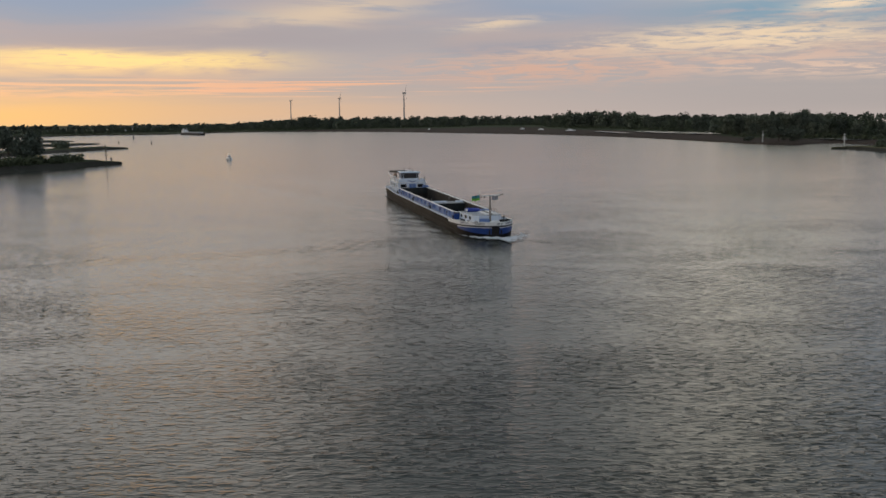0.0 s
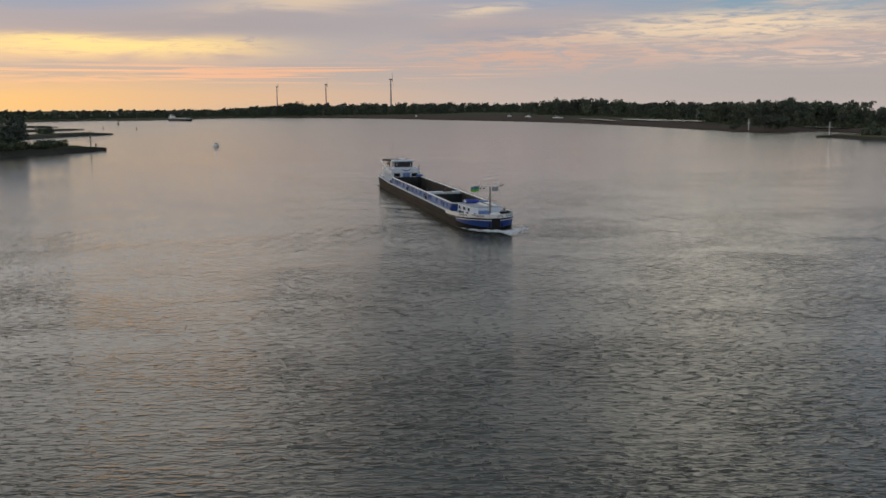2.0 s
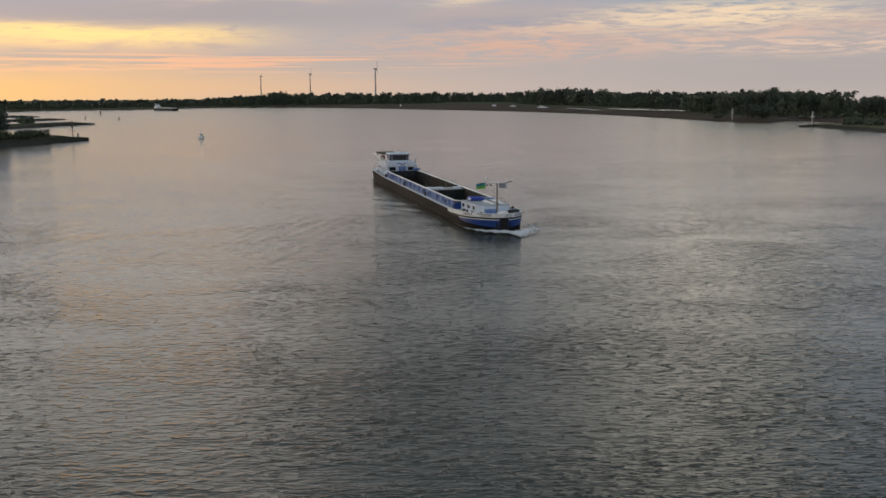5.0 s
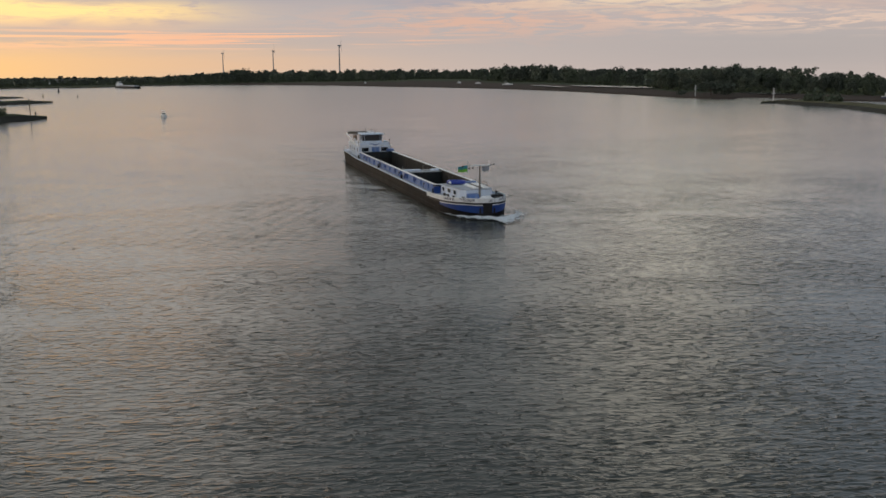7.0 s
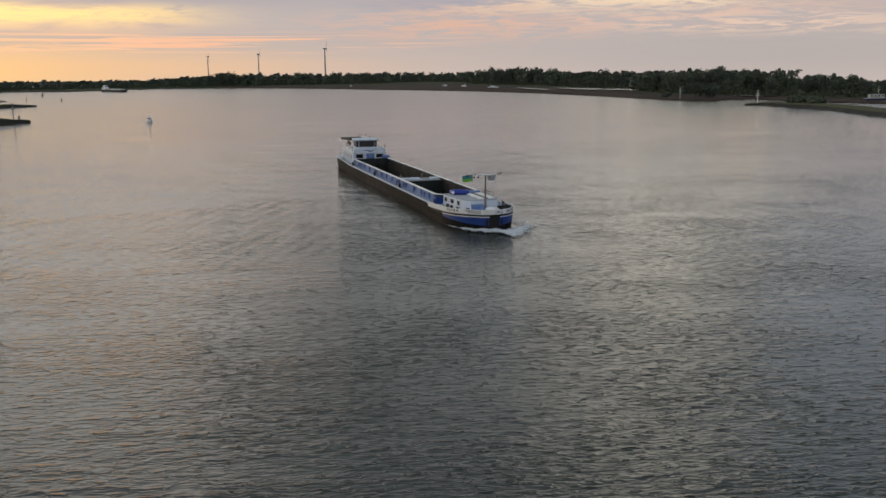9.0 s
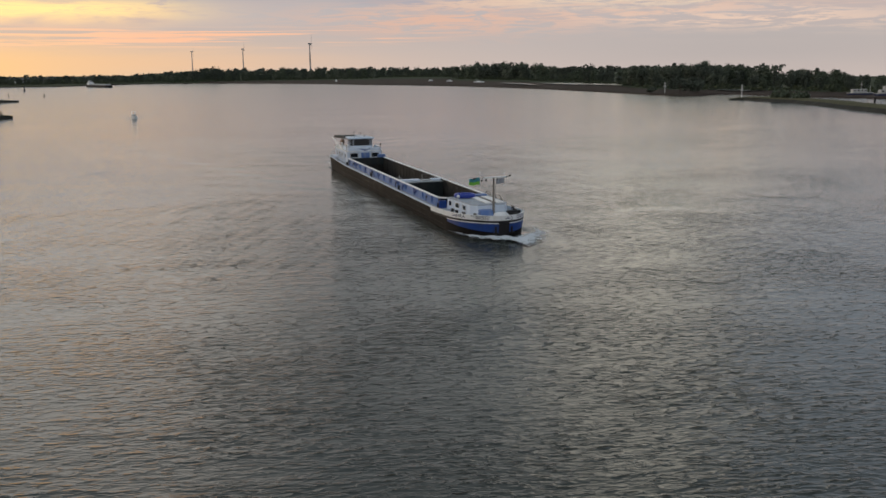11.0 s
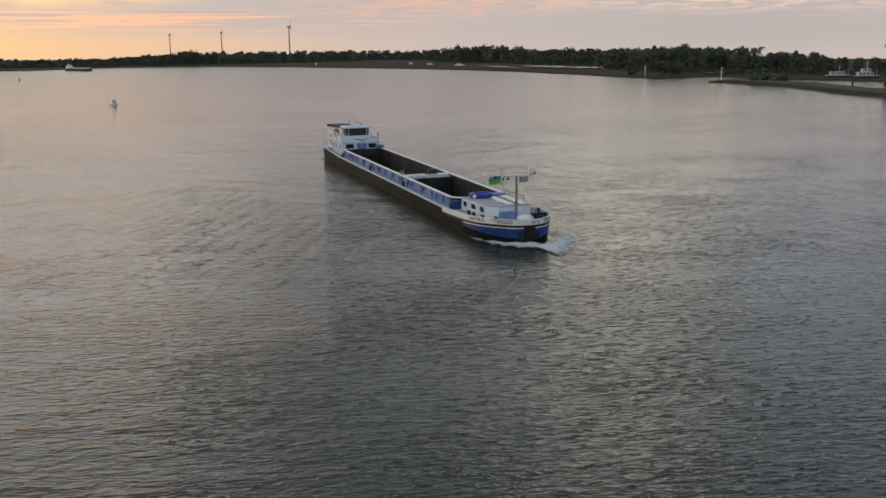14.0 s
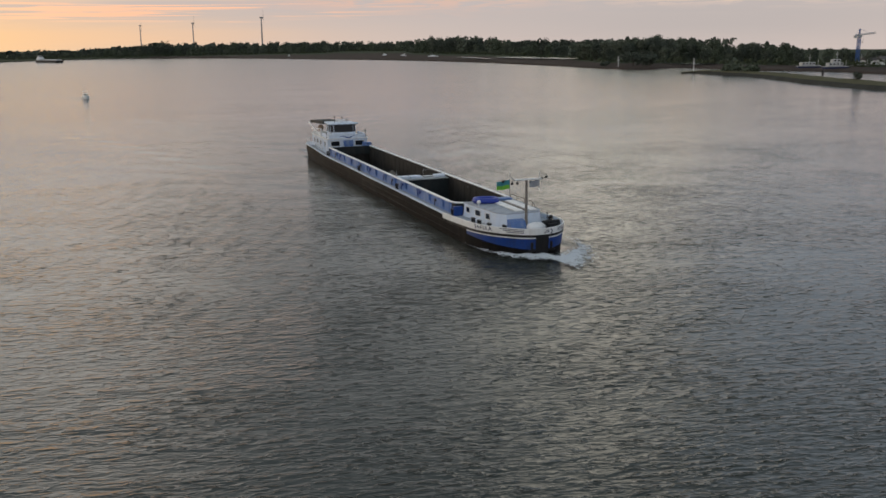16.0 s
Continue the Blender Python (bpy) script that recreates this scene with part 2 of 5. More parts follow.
LEAF_DARK = material("dark_tree_leaf", (0.072, 0.086, 0.068), 0.85, vary=0.25, scale=0.5, island=0.3, spec=0.2)
LEAF_PALE = material("willow_leaf", (0.118, 0.135, 0.100), 0.85, vary=0.25, scale=0.5, island=0.3, spec=0.2)
BARK = material("bark", (0.07, 0.055, 0.04), 0.9, vary=0.25, scale=3, bump=0.03)
HULL = material("rusty_dark_hull", (0.009, 0.0085, 0.0085), 0.6, vary=0.35, scale=0.5, bump=0.01, dirt=(0.024, 0.019, 0.016), dirt_amount=0.45, stretch=(1, 1, 0.6), spec=0.07)
BLACK = material("black_paint", (0.016, 0.016, 0.018), 0.45, vary=0.25, scale=1, dirt=(0.03, 0.026, 0.023), dirt_amount=0.25, spec=0.2)
BLUE = material("blue_paint", (0.011, 0.050, 0.24), 0.45, vary=0.2, scale=0.8, dirt=(0.02, 0.035, 0.09), dirt_amount=0.5, spec=0.3)
NAVY = material("navy_lettering_paint", (0.010, 0.018, 0.075), 0.5, vary=0.1)
COAM_BLUE = material("weathered_blue_coaming", (0.085, 0.17, 0.41), 0.5, vary=0.2, scale=0.7, dirt=(0.27, 0.32, 0.42), dirt_amount=0.6)
WHITE = material("white_paint", (0.78, 0.79, 0.80), 0.45, vary=0.06, scale=0.8, dirt=(0.45, 0.42, 0.38), dirt_amount=0.35)
WORN_WHITE = material("weathered_white_paint", (0.48, 0.48, 0.47), 0.6, vary=0.12, scale=0.8, dirt=(0.25, 0.24, 0.22), dirt_amount=0.5)
PALE = material("pale_blue_white_paint", (0.60, 0.68, 0.80), 0.45, vary=0.07, scale=0.8, dirt=(0.40, 0.42, 0.45), dirt_amount=0.3)
DECK = material("grey_blue_deck_paint", (0.36, 0.40, 0.46), 0.7, vary=0.15, scale=0.8, bump=0.004, dirt=(0.17, 0.16, 0.15), dirt_amount=0.5)
# both hold steels are darkened in base colour to deepen the hold's shade
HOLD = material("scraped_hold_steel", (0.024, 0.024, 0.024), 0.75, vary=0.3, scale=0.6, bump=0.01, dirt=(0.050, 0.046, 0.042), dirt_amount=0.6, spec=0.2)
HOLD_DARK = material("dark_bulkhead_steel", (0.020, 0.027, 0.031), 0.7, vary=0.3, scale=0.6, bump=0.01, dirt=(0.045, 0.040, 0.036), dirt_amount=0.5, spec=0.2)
GRAVEL = material("gravel_heap", (0.17, 0.15, 0.13), 0.95, vary=0.3, scale=3, bump=0.04)
GLASS = material("dark_window_glass", (0.012, 0.015, 0.02), 0.06, vary=0.05)
STEEL = material("galvanised_steel", (0.42, 0.44, 0.46), 0.5, 0.5, vary=0.12, scale=2)
MAST = material("weathered_mast_steel", (0.20, 0.18, 0.16), 0.6, 0.2, vary=0.2, scale=2)
RUBBER = material("inflatable_blue_rubber", (0.015, 0.042, 0.32), 0.45, vary=0.12, scale=1)
TARP = material("brown_tarpaulin", (0.20, 0.13, 0.09), 0.85, vary=0.2, scale=2, bump=0.01)
GREEN = material("green_flag_cloth", (0.16, 0.45, 0.05), 0.8, vary=0.12, scale=2)
TEAL = material("blue_flag_cloth", (0.05, 0.24, 0.30), 0.8, vary=0.12, scale=2)
GREYCLOTH = material("grey_flag_cloth", (0.30, 0.32, 0.36), 0.8, vary=0.3, scale=3)
TURBINE = material("grey_turbine_tower", (0.30, 0.30, 0.31), 0.5, vary=0.05, scale=0.2)
CRANE_BLUE = material("blue_crane_steel", (0.03, 0.10, 0.32), 0.5, vary=0.15, scale=0.4)
BRICK = material("brick_wall", (0.20, 0.12, 0.09), 0.85, vary=0.2, scale=0.5)
ROOF = material("grey_roof_tiles", (0.12, 0.11, 0.11), 0.8, vary=0.2, scale=0.5)


def foam_material():
    m = bpy.data.materials.new("white_water_foam")
    m.use_nodes = True
    N = Nodes(m.node_tree)
    co = N.add("ShaderNodeTexCoord").outputs["Object"]
    n = N.noise(N.mapping(co, (1, 1.4, 1)), 1.3, 7, 0.7, 1.0)
    fine = N.noise(co, 5.0, 4, 0.7)
    cov = N.add("ShaderNodeAttribute")
    cov.attribute_name = "thick"
    k = N.math("ADD", N.math("MULTIPLY", n, 0.65), N.math("MULTIPLY", fine, 0.35))
    a = N.step(N.math("SUBTRACT", N.math("ADD", k, cov.outputs["Fac"]), 1.0), -0.06, 0.12)
    foam = N.add("ShaderNodeBsdfPrincipled", Base_Color=(0.62, 0.66, 0.70, 1), Roughness=0.7)
    bn = N.add("ShaderNodeBump", Height=k, Strength=0.8, Distance=0.25)
    N.put(foam.inputs["Normal"], bn.outputs[0])
    clear = N.add("ShaderNodeBsdfTransparent")
    mixed = N.add("ShaderNodeMixShader", _0=a, _1=clear.outputs[0], _2=foam.outputs[0])
    N.add("ShaderNodeOutputMaterial", Surface=mixed.outputs[0])
    return m


FOAM = foam_material()


# ---- mesh helpers ----
class Shape:
    """Collects corners and faces of one mesh."""

    def __init__(self):
        self.v, self.f, self.mi = [], [], []

    def poly(self, pts, k=0):
        n = len(self.v)
        self.v += [tuple(p) for p in pts]
        self.f.append(tuple(range(n, n + len(pts))))
        self.mi.append(k)

    def box(self, x0, x1, y0, y1, z0, z1, c=0.0, k=0, m=None):
        """A box with its edges cut off by c."""
        c = min(c, (x1 - x0) * 0.3, (y1 - y0) * 0.3, (z1 - z0) * 0.3)
        if c <= 0:
            rings = [[(x0, y0, z0), (x1, y0, z0), (x1, y1, z0), (x0, y1, z0)], [(x0, y0, z1), (x1, y0, z1), (x1, y1, z1), (x0, y1, z1)]]
        else:
            def ring(i, z):
                a, b, d, e = x0 + i, x1 - i, y0 + i, y1 - i
                return [(a + c, d, z), (b - c, d, z), (b, d + c, z), (b, e - c, z), (b - c, e, z), (a + c, e, z), (a, e - c, z), (a, d + c, z)]
            rings = [ring(c, z0), ring(0, z0 + c), ring(0, z1 - c), ring(c, z1)]
        self.loft(rings, k=k, m=m)

    def loft(self, rings, caps=True, closed=True, k=0, m=None):
        n, w = len(self.v), len(rings[0])
        for r in rings:
            self.v += [tuple(m @ Vector(p)) if m else tuple(p) for p in r]
        for i in range(len(rings) - 1):
            for j in range(w if closed else w - 1):
                a, b = n + i * w + j, n + i * w + (j + 1) % w
                self.f.append((a, b, b + w, a + w))
                self.mi.append(k)
        if caps:
            self.f.append(tuple(reversed(range(n, n + w))))
            self.f.append(tuple(range(n + (len(rings) - 1) * w, n + len(rings) * w)))
            self.mi += [k, k]

    def rod(self, p, q, r, r2=None, seg=8, k=0):
        p, q = Vector(p), Vector(q)
        d = (q - p).normalized()
        u = d.cross(Vector((0, 0, 1)) if abs(d.z) < 0.9 else Vector((1, 0, 0))).normalized()
        w = d.cross(u)
        r2 = r if r2 is None else r2
        ring = lambda o, s: [o + (u * math.cos(i * math.tau / seg) + w * math.sin(i * math.tau / seg)) * s for i in range(seg)]
        self.loft([ring(p, r), ring(q, r2)], k=k)

    def pipe(self, pts, r, seg=6, k=0):
        for p, q in zip(pts, pts[1:]):
            self.rod(p, q, r, seg=seg, k=k)

    def ball(self, c, rx, ry=None, rz=None, seg=10, rings=6, k=0):
        ry, rz = ry or rx, rz or rx
        rows = []
        for i in range(1, rings):
            a = math.pi * i / rings
            rows.append([(c[0] + rx * math.sin(a) * math.cos(j * math.tau / seg), c[1] + ry * math.sin(a) * math.sin(j * math.tau / seg),
                          c[2] - rz * math.cos(a)) for j in range(seg)])
        self.loft(rows, k=k)

    def mesh(self, name, mats, smooth=False):
        me = bpy.data.meshes.new(name)
        me.from_pydata(self.v, [], self.f)
        for m in mats if isinstance(mats, (list, tuple)) else [mats]:
            me.materials.append(m)
        me.polygons.foreach_set("material_index", self.mi)
        if smooth:
            me.polygons.foreach_set("use_smooth", [True] * len(self.f))
        me.update()
        return me


def part(name, shape, mat, parent, label="", at=None, smooth=False):
    ob = new(name, shape.mesh(name, mat, smooth))
    ob.parent = parent
    if at is not None:
        ob.matrix_basis = at
    return tagged(ob, label)


def thing(name, label, category, m=None, group="", kind=""):
    ob = new(name)
    ob.empty_display_size = 0.5
    if m is not None:
        ob.matrix_basis = m
    return tagged(ob, label, category, group, kind)


def polar(az, d, z=0.0):
    return Vector((d * math.sin(radians(az)), d * math.cos(radians(az)), z))


def lerp_table(table, x):
    return float(np.interp(x, [r[0] for r in table], [r[1] for r in table]))


# ---- water and ground ----
# far bank: azimuth from the camera, distance of the waterline
SHORE = [(-180, 1500), (-70, 1400), (-40, 1150), (-24, 1200), (-21, 1260), (-17, 1230), (-14, 1330), (-10, 1370), (-6.4, 1310), (-3, 1240), (0.6, 1130),
         (4.2, 1052), (7.7, 968), (11.1, 876), (14.5, 775), (17.8, 690), (20.1, 652), (21.5, 656), (22.4, 680), (23.5, 690), (25, 665),
         (27, 632), (29, 626), (32, 608), (34.5, 568), (38, 520), (60, 700), (110, 1400), (180, 1500)]
# where the woods begin
WOODS = [(-40, 1190), (-24, 1240), (-12, 1400), (-6, 1420), (-3.5, 1480), (1.2, 1560), (2, 1720), (6.2, 1700), (6.7, 1420), (8, 1360), (11, 1240), (14.5, 1040), (16.5, 960), (18, 800),
         (22, 770), (26, 730), (29, 700), (33, 670), (38, 640)]


def shore(az):
    wob = 5 * noise.noise(Vector((az * 1.3, 3, 0))) + 2 * noise.noise(Vector((az * 6, 7, 0)))
    return lerp_table(SHORE, az) + wob


def build_ground():
    s = Shape()
    azs = list(np.arange(-180, -40, 4.0)) + list(np.arange(-40, 44, 0.2)) + list(np.arange(44, 181, 4.0))
    if azs[-1] < 180:
        azs.append(180)
    steps = [(-0.9, -4, 0), (-40, -4, 0), (-3, -0.6, 0), (0, 0.02, 1), (2.5, 0.8, 1), (9, 1.1, 1), (40, 1.5, 1), (0.35, 1.7, 1), (0.6, 1.9, 1), (1.0, 2.2, 2),
             (150, 2.4, 2), (400, 2.5, 2), (1700, 2.5, 2)]
    rows = []
    for az in azs:
        d, w = shore(az), lerp_table(WOODS, az) if -40 <= az <= 38 else shore(az) + 120
        row = []
        for i, (o, z, k) in enumerate(steps):
            if i == 0:
                r = 30
            elif 7 <= i <= 9:
                r = d + 40 + (w - d - 40) * o if w > d + 45 else d + 40 + 5 * (i - 6)
            elif i > 9:
                r = max(w, d + 60) + o
            else:
                r = d + o
            if i == len(steps) - 1:
                r = (2700 + 2100 * min(1.0, max(0.0, (az + 13) / 3)) if az < 22 else max(1450, 4800 - 840 * (az - 22))) if -60 < az < 60 else 4800
            bump = 0.35 * noise.noise(Vector((az * 2.1, r * 0.02, 1))) if i > 4 else 0
            row.append(polar(az, r, z + bump))
        rows.append(row)
    n = len(steps)
    s.v = [tuple(p) for r in rows for p in r]
    for i in range(len(rows) - 1):
        green = azs[i] < -9
        for j in range(n - 1):
            s.f.append((i * n + j, (i + 1) * n + j, (i + 1) * n + j + 1, i * n + j + 1))
            k = steps[j + 1][2]
            s.mi.append(2 if green and j > 3 and k == 1 else k)
    s.poly([rows[i][0] for i in range(0, len(rows) - 1, 6)][::-1], 0)
    ob = new("ground", s.mesh("ground", [BED, MUD, GRASS]))
    tagged(ob, "flat brown shore and meadow on the river bank", "ground", kind="structure")


def build_water():
    s = Shape()
    s.poly([(1650 * math.sin(-i / 72 * math.tau), 1650 * math.cos(-i / 72 * math.tau), 0) for i in range(72)])
    return tagged(new("water", s.mesh("water", WATER)), "calm grey river water with fine ripples at dusk", "water", kind="structure")


build_ground()
river = build_water()


def strip_mound(name, line, width, height, mats, label, group=""):
    """A low stone and earth tongue along a line of points, with a sloped edge and an uneven crest."""
    s = Shape()
    pts = [Vector(p) for p in line]
    fine = []
    for p, q, w0, w1 in zip(pts, pts[1:], width, width[1:]):
        m = max(2, int((q - p).length / 3))
        fine += [(p.lerp(q, i / m), w0 + (w1 - w0) * i / m) for i in range(m)]
    fine.append((pts[-1], width[-1]))
    rows = []
    for i, (p, w) in enumerate(fine):
        d = (fine[min(i + 1, len(fine) - 1)][0] - fine[max(i - 1, 0)][0]).normalized()
        side = Vector((d.y, -d.x, 0))
        taper = min(1.0, (i + 0.4) / 6.0)
        row = []
        for u, z in ((-1.15, -1.0), (-1.0, 0.05), (-0.72, 0.75), (-0.3, 1.0), (0.3, 1.0), (0.72, 0.75), (1.0, 0.05), (1.15, -1.0)):
            j = 1 + 0.18 * noise.noise(p * 0.13 + Vector((0, 0, u * 3)))
            zz = z * height * (0.35 + 0.65 * taper) if z > 0.06 else z
            row.append(p + side * (u * w * taper * j) + Vector((0, 0, zz * (j if z > 0.06 else 1))))
        rows.append(row)
    n = len(s.v)
    s.v = [tuple(q) for r in rows for q in r]
    for i in range(len(rows) - 1):
        for j in range(7):
            s.f.append((i * 8 + j, i * 8 + j + 1, i * 8 + j + 9, i * 8 + j + 8))
            s.mi.append(1 if 2 <= j <= 4 else 0)
    s.f.append(tuple(range(8)))
    s.mi.append(0)
    return tagged(new(name, s.mesh(name, mats)), label, "groyne", group, "structure")


def groynes():
    g = "groynes along the near bank"
    strip_mound("groyne_1", [polar(-19.45, 455), polar(-21.5, 446), polar(-22.3, 445), polar(-24, 437), polar(-30, 412)], [3, 7, 13, 16, 26], 3.0, [STONE, GRASS],
                "low stone groyne with dark grass and scrub on top", g)
    strip_mound("groyne_2", [polar(-19.05, 684), polar(-21, 672), polar(-22.8, 655), polar(-30, 575)], [3, 8, 16, 26], 2.2, [STONE, GRASS],
                "narrow stone groyne with a dark grassy crest", g)
    strip_mound("groyne_3", [polar(-20.6, 822), polar(-22.6, 800), polar(-30, 760)], [3, 10, 20], 1.6, [STONE, GRASS],
                "narrow stone groyne with a dark grassy crest", g)
    strip_mound("groyne_4", [polar(-22.0, 920), polar(-24, 940), polar(-30, 900)], [3, 14, 30], 1.6, [STONE, GRASS],
                "far stone groyne with bushes at its root", g)
    strip_mound("harbour_spit", [polar(23.15, 580), polar(24.2, 588), polar(26.3, 560), polar(27.5, 551), polar(29.2, 517), polar(31, 475), polar(34.4, 428), polar(42, 370)],
                [2, 6, 10, 13, 13, 13, 15, 18], 2.2, [STONE, DRY_GRASS], "long harbour spit with dry grass and a stone edge", "")


groynes()


def ponds():
    for az0, az1, d, w in ((12.0, 17.4, 1000, 42), (21.9, 25.2, 742, 22), (9.4, 11.6, 1040, 24)):
        s = Shape()
        up, lo = [], []
        level = 2.15 if az0 > 20 else 2.75
        for i in range(25):
            t = i / 24
            az = az0 + (az1 - az0) * t
            dd = d - (d * 0.11) * t + 6 * noise.noise(Vector((az, 2, 0)))
            if az0 > 20:
                dd = d - 20 * t
            ww = w * math.sin(math.pi * min(max(t, 0.02), 0.98)) ** 0.5
            up.append(polar(az, dd + ww, level))
            lo.append(polar(az, dd - ww, level))
        s.loft([lo, up], caps=False, closed=False)
        tagged(new("pond", s.mesh("pond", WAKE_WATER)), "narrow strip of still water behind the shore", "pond", kind="structure")


ponds()


# ---- trees ----
def crown_points(rng, h, w, kind):
    """Clumps that make up a crown: centre, radius."""
    lobes = []
    if kind == "poplar":
        for i in range(7):
            t = i / 6
            lobes.append((rng.uniform(-.1, .1) * w, rng.uniform(-.1, .1) * w, h * (0.25 + 0.68 * t), w * 0.34 * (1.05 - 0.65 * abs(t - 0.35))))
    elif kind == "bush":
        for i in range(9):
            a, r = rng.uniform(0, math.tau), w * 0.36 * math.sqrt(rng.random())
            lobes.append((r * math.cos(a), r * math.sin(a), h * rng.uniform(0.3, 0.66), w * rng.uniform(0.16, 0.26)))
    else:
        lobes.append((0, 0, h * 0.55, w * 0.30))
        lobes.append((0, 0, h * 0.36, w * 0.28))
        lobes += [(rng.uniform(-.22, .22) * w, rng.uniform(-.22, .22) * w, h * 0.22, w * 0.22) for i in range(3)]
        for i in range(15):
            a, r = rng.uniform(0, math.tau), w * 0.33 * math.sqrt(rng.random())
            z = rng.uniform(0.26, 0.86)
            r *= 1.15 - abs(z - 0.5)
            lobes.append((r * math.cos(a), r * math.sin(a), h * z, w * rng.uniform(0.14, 0.23)))
    return lobes


def leaves(s, rng, lobes, count, size, low=0.0, at=(0, 0, 0)):
    for i in range(count):
        x, y, z, r = rng.choice(lobes)
        d = Vector((rng.gauss(0, 1), rng.gauss(0, 1), rng.gauss(0, 0.9))).normalized() * r * rng.uniform(0.55, 1.03)
        p = Vector((x, y, z)) + d
        if p.z < low:
            continue
        p += Vector(at)
        u = (d.normalized() * 1.5 + Vector((rng.gauss(0, 0.6), rng.gauss(0, 0.6), rng.gauss(0, 0.6)))).normalized()
        v = u.orthogonal().normalized()
        k = size * rng.uniform(0.6, 1.3)
        w = u.cross(v)
        s.poly([p + v * k, p + w * k * 0.8, p - v * k * 0.9, p - w * k * 0.7])


def make_tree(seed, h, w, kind, mat, count, size, label, name="tree"):
    rng = random.Random(seed)
    root = thing(name, label, "bush" if kind == "bush" else "tree")
    lobes = crown_points(rng, h, w, kind)
    t = Shape()
    r = 0.022 * h if kind != "bush" else 0.03 * h
    top = h * (0.55 if kind != "poplar" else 0.8)
    t.loft([[(k * r * math.cos(i * math.tau / 8), k * r * math.sin(i * math.tau / 8), z) for i in range(8)] for k, z in
            ((1.5, -0.3), (1.0, h * 0.08), (0.75, h * 0.3), (0.3, top))])
    for x, y, z, q in lobes[::2]:
        z0 = min(z * 0.7, top * 0.9)
        t.rod((0, 0, z0 * 0.75), (x * 0.9, y * 0.9, z), r * 0.4, r * 0.1, 5)
    part("trunk", t, BARK, root)
    c = Shape()
    leaves(c, rng, lobes, count, size, 0.05 * h if kind == "bush" else 0.07 * h)
    part("crown", c, mat, root)
    return root


TREE_TOPS = [(-30, -0.5), (-23, -0.55), (-19, -0.45), (-16, -0.50), (-12.5, -0.40), (-10.5, -0.20), (-8.6, 0.0), (-8, 0.02), (-6.4, -0.2), (-4.4, -0.05), (-3.5, 0.05),
             (-2.4, -0.12), (-1.5, -0.1), (1, 0.02), (1.6, -0.08), (2.7, -0.18), (5, -0.16), (6.0, -0.08), (6.6, 0.10), (8, 0.24), (11, 0.20), (12.6, 0.08), (13.3, -0.12),
             (14.7, -0.06), (16.1, -0.18), (18.7, -0.13), (20.9, 0.05), (24, -0.2), (26, -0.46), (27.4, -0.34), (29.2, -0.5), (30.7, -0.7), (33.7, -0.82), (38, -0.8)]


def far_woods():
    """The long line of woods on the far bank, past counting."""
    rng = random.Random(5)
    shapes = {"woods_dark": (Shape(), LEAF_DARK), "woods_mid": (Shape(), LEAF), "woods_pale": (Shape(), LEAF_PALE)}
    keys = list(shapes)
    az = -32.0
    while az < 17.6:
        d0 = lerp_table(WOODS, az)
        top = lerp_table(TREE_TOPS, az)
        for row in range(3):
            d = d0 + 12 + row * 38 + rng.uniform(-10, 16)
            a = az + rng.uniform(-0.15, 0.15)
            h = max(5.0, EYE_Z + d * math.tan(radians(top)) - 2.3) * rng.uniform(0.9, 1.04) * (1 + 0.22 * noise.noise(Vector((a * 1.1, 4, 1))))
            if row == 0:
                h *= rng.uniform(0.45, 0.95)
            w = max(6.0, h * rng.uniform(0.65, 0.95))
            s = shapes[rng.choices(keys, (5, 4, 2 if row == 0 else 1))[0]][0]
            lobes = crown_points(rng, h, w, "tree")
            base = polar(a, d, 2.2)
            lobes += [(rng.uniform(-.3, .3) * w, rng.uniform(-.2, .2) * w, h * 0.2, w * 0.24) for q in range(4)]
            leaves(s, rng, lobes, 380 if d < 1400 else 300, 0.055 * h + 0.25, 0.0, base)
        az += math.degrees((9.0 if az > -9 else 6.0) / d0) * rng.uniform(0.8, 1.2)
    # scrub and hedges at the foot of the woods
    s = Shape()
    az = -32.0
    while az < 38:
        d = max(lerp_table(WOODS, az) - rng.uniform(4, 16), shore(az) + 12)
        h, w = rng.uniform(2.5, 6.0), rng.uniform(6, 12)
        leaves(s, rng, crown_points(rng, h, w, "bush"), 60, 0.9, 0.0, polar(az, d, 1.6))
        az += math.degrees(7.0 / d) * rng.uniform(0.7, 1.3)
    shapes["hedge_scrub"] = (s, REED)
    # distant belts beyond, which close the horizon
    s = Shape()
    az = -180.0
    while az < 180:
        for d, hh in ((1800, 0), (2300, 17), (3300, 20)):
            if (-8 < az < 26 and d > 2000) or (d == 2300 and not -34 < az < 38) or (d == 1800 and -34 < az < -8):
                h = hh * rng.uniform(0.7, 1.1) if hh else max(4.0, EYE_Z + d * math.tan(radians(lerp_table(TREE_TOPS, az))) - 2.4) * rng.uniform(0.85, 1.05)
                leaves(s, rng, crown_points(rng, h, 26, "bush"), 26, 5.0, 0.0, polar(az + rng.uniform(-.3, .3), d, 2.4))
        az += 0.45 if -34 < az < 38 else 1.2
    shapes["distant_woods"] = (s, LEAF_DARK)
    for name, (s, mat) in shapes.items():
        tagged(new(name, s.mesh(name, mat)), "dense dark green woods on the far river bank", "woods", kind="stuff")


far_woods()


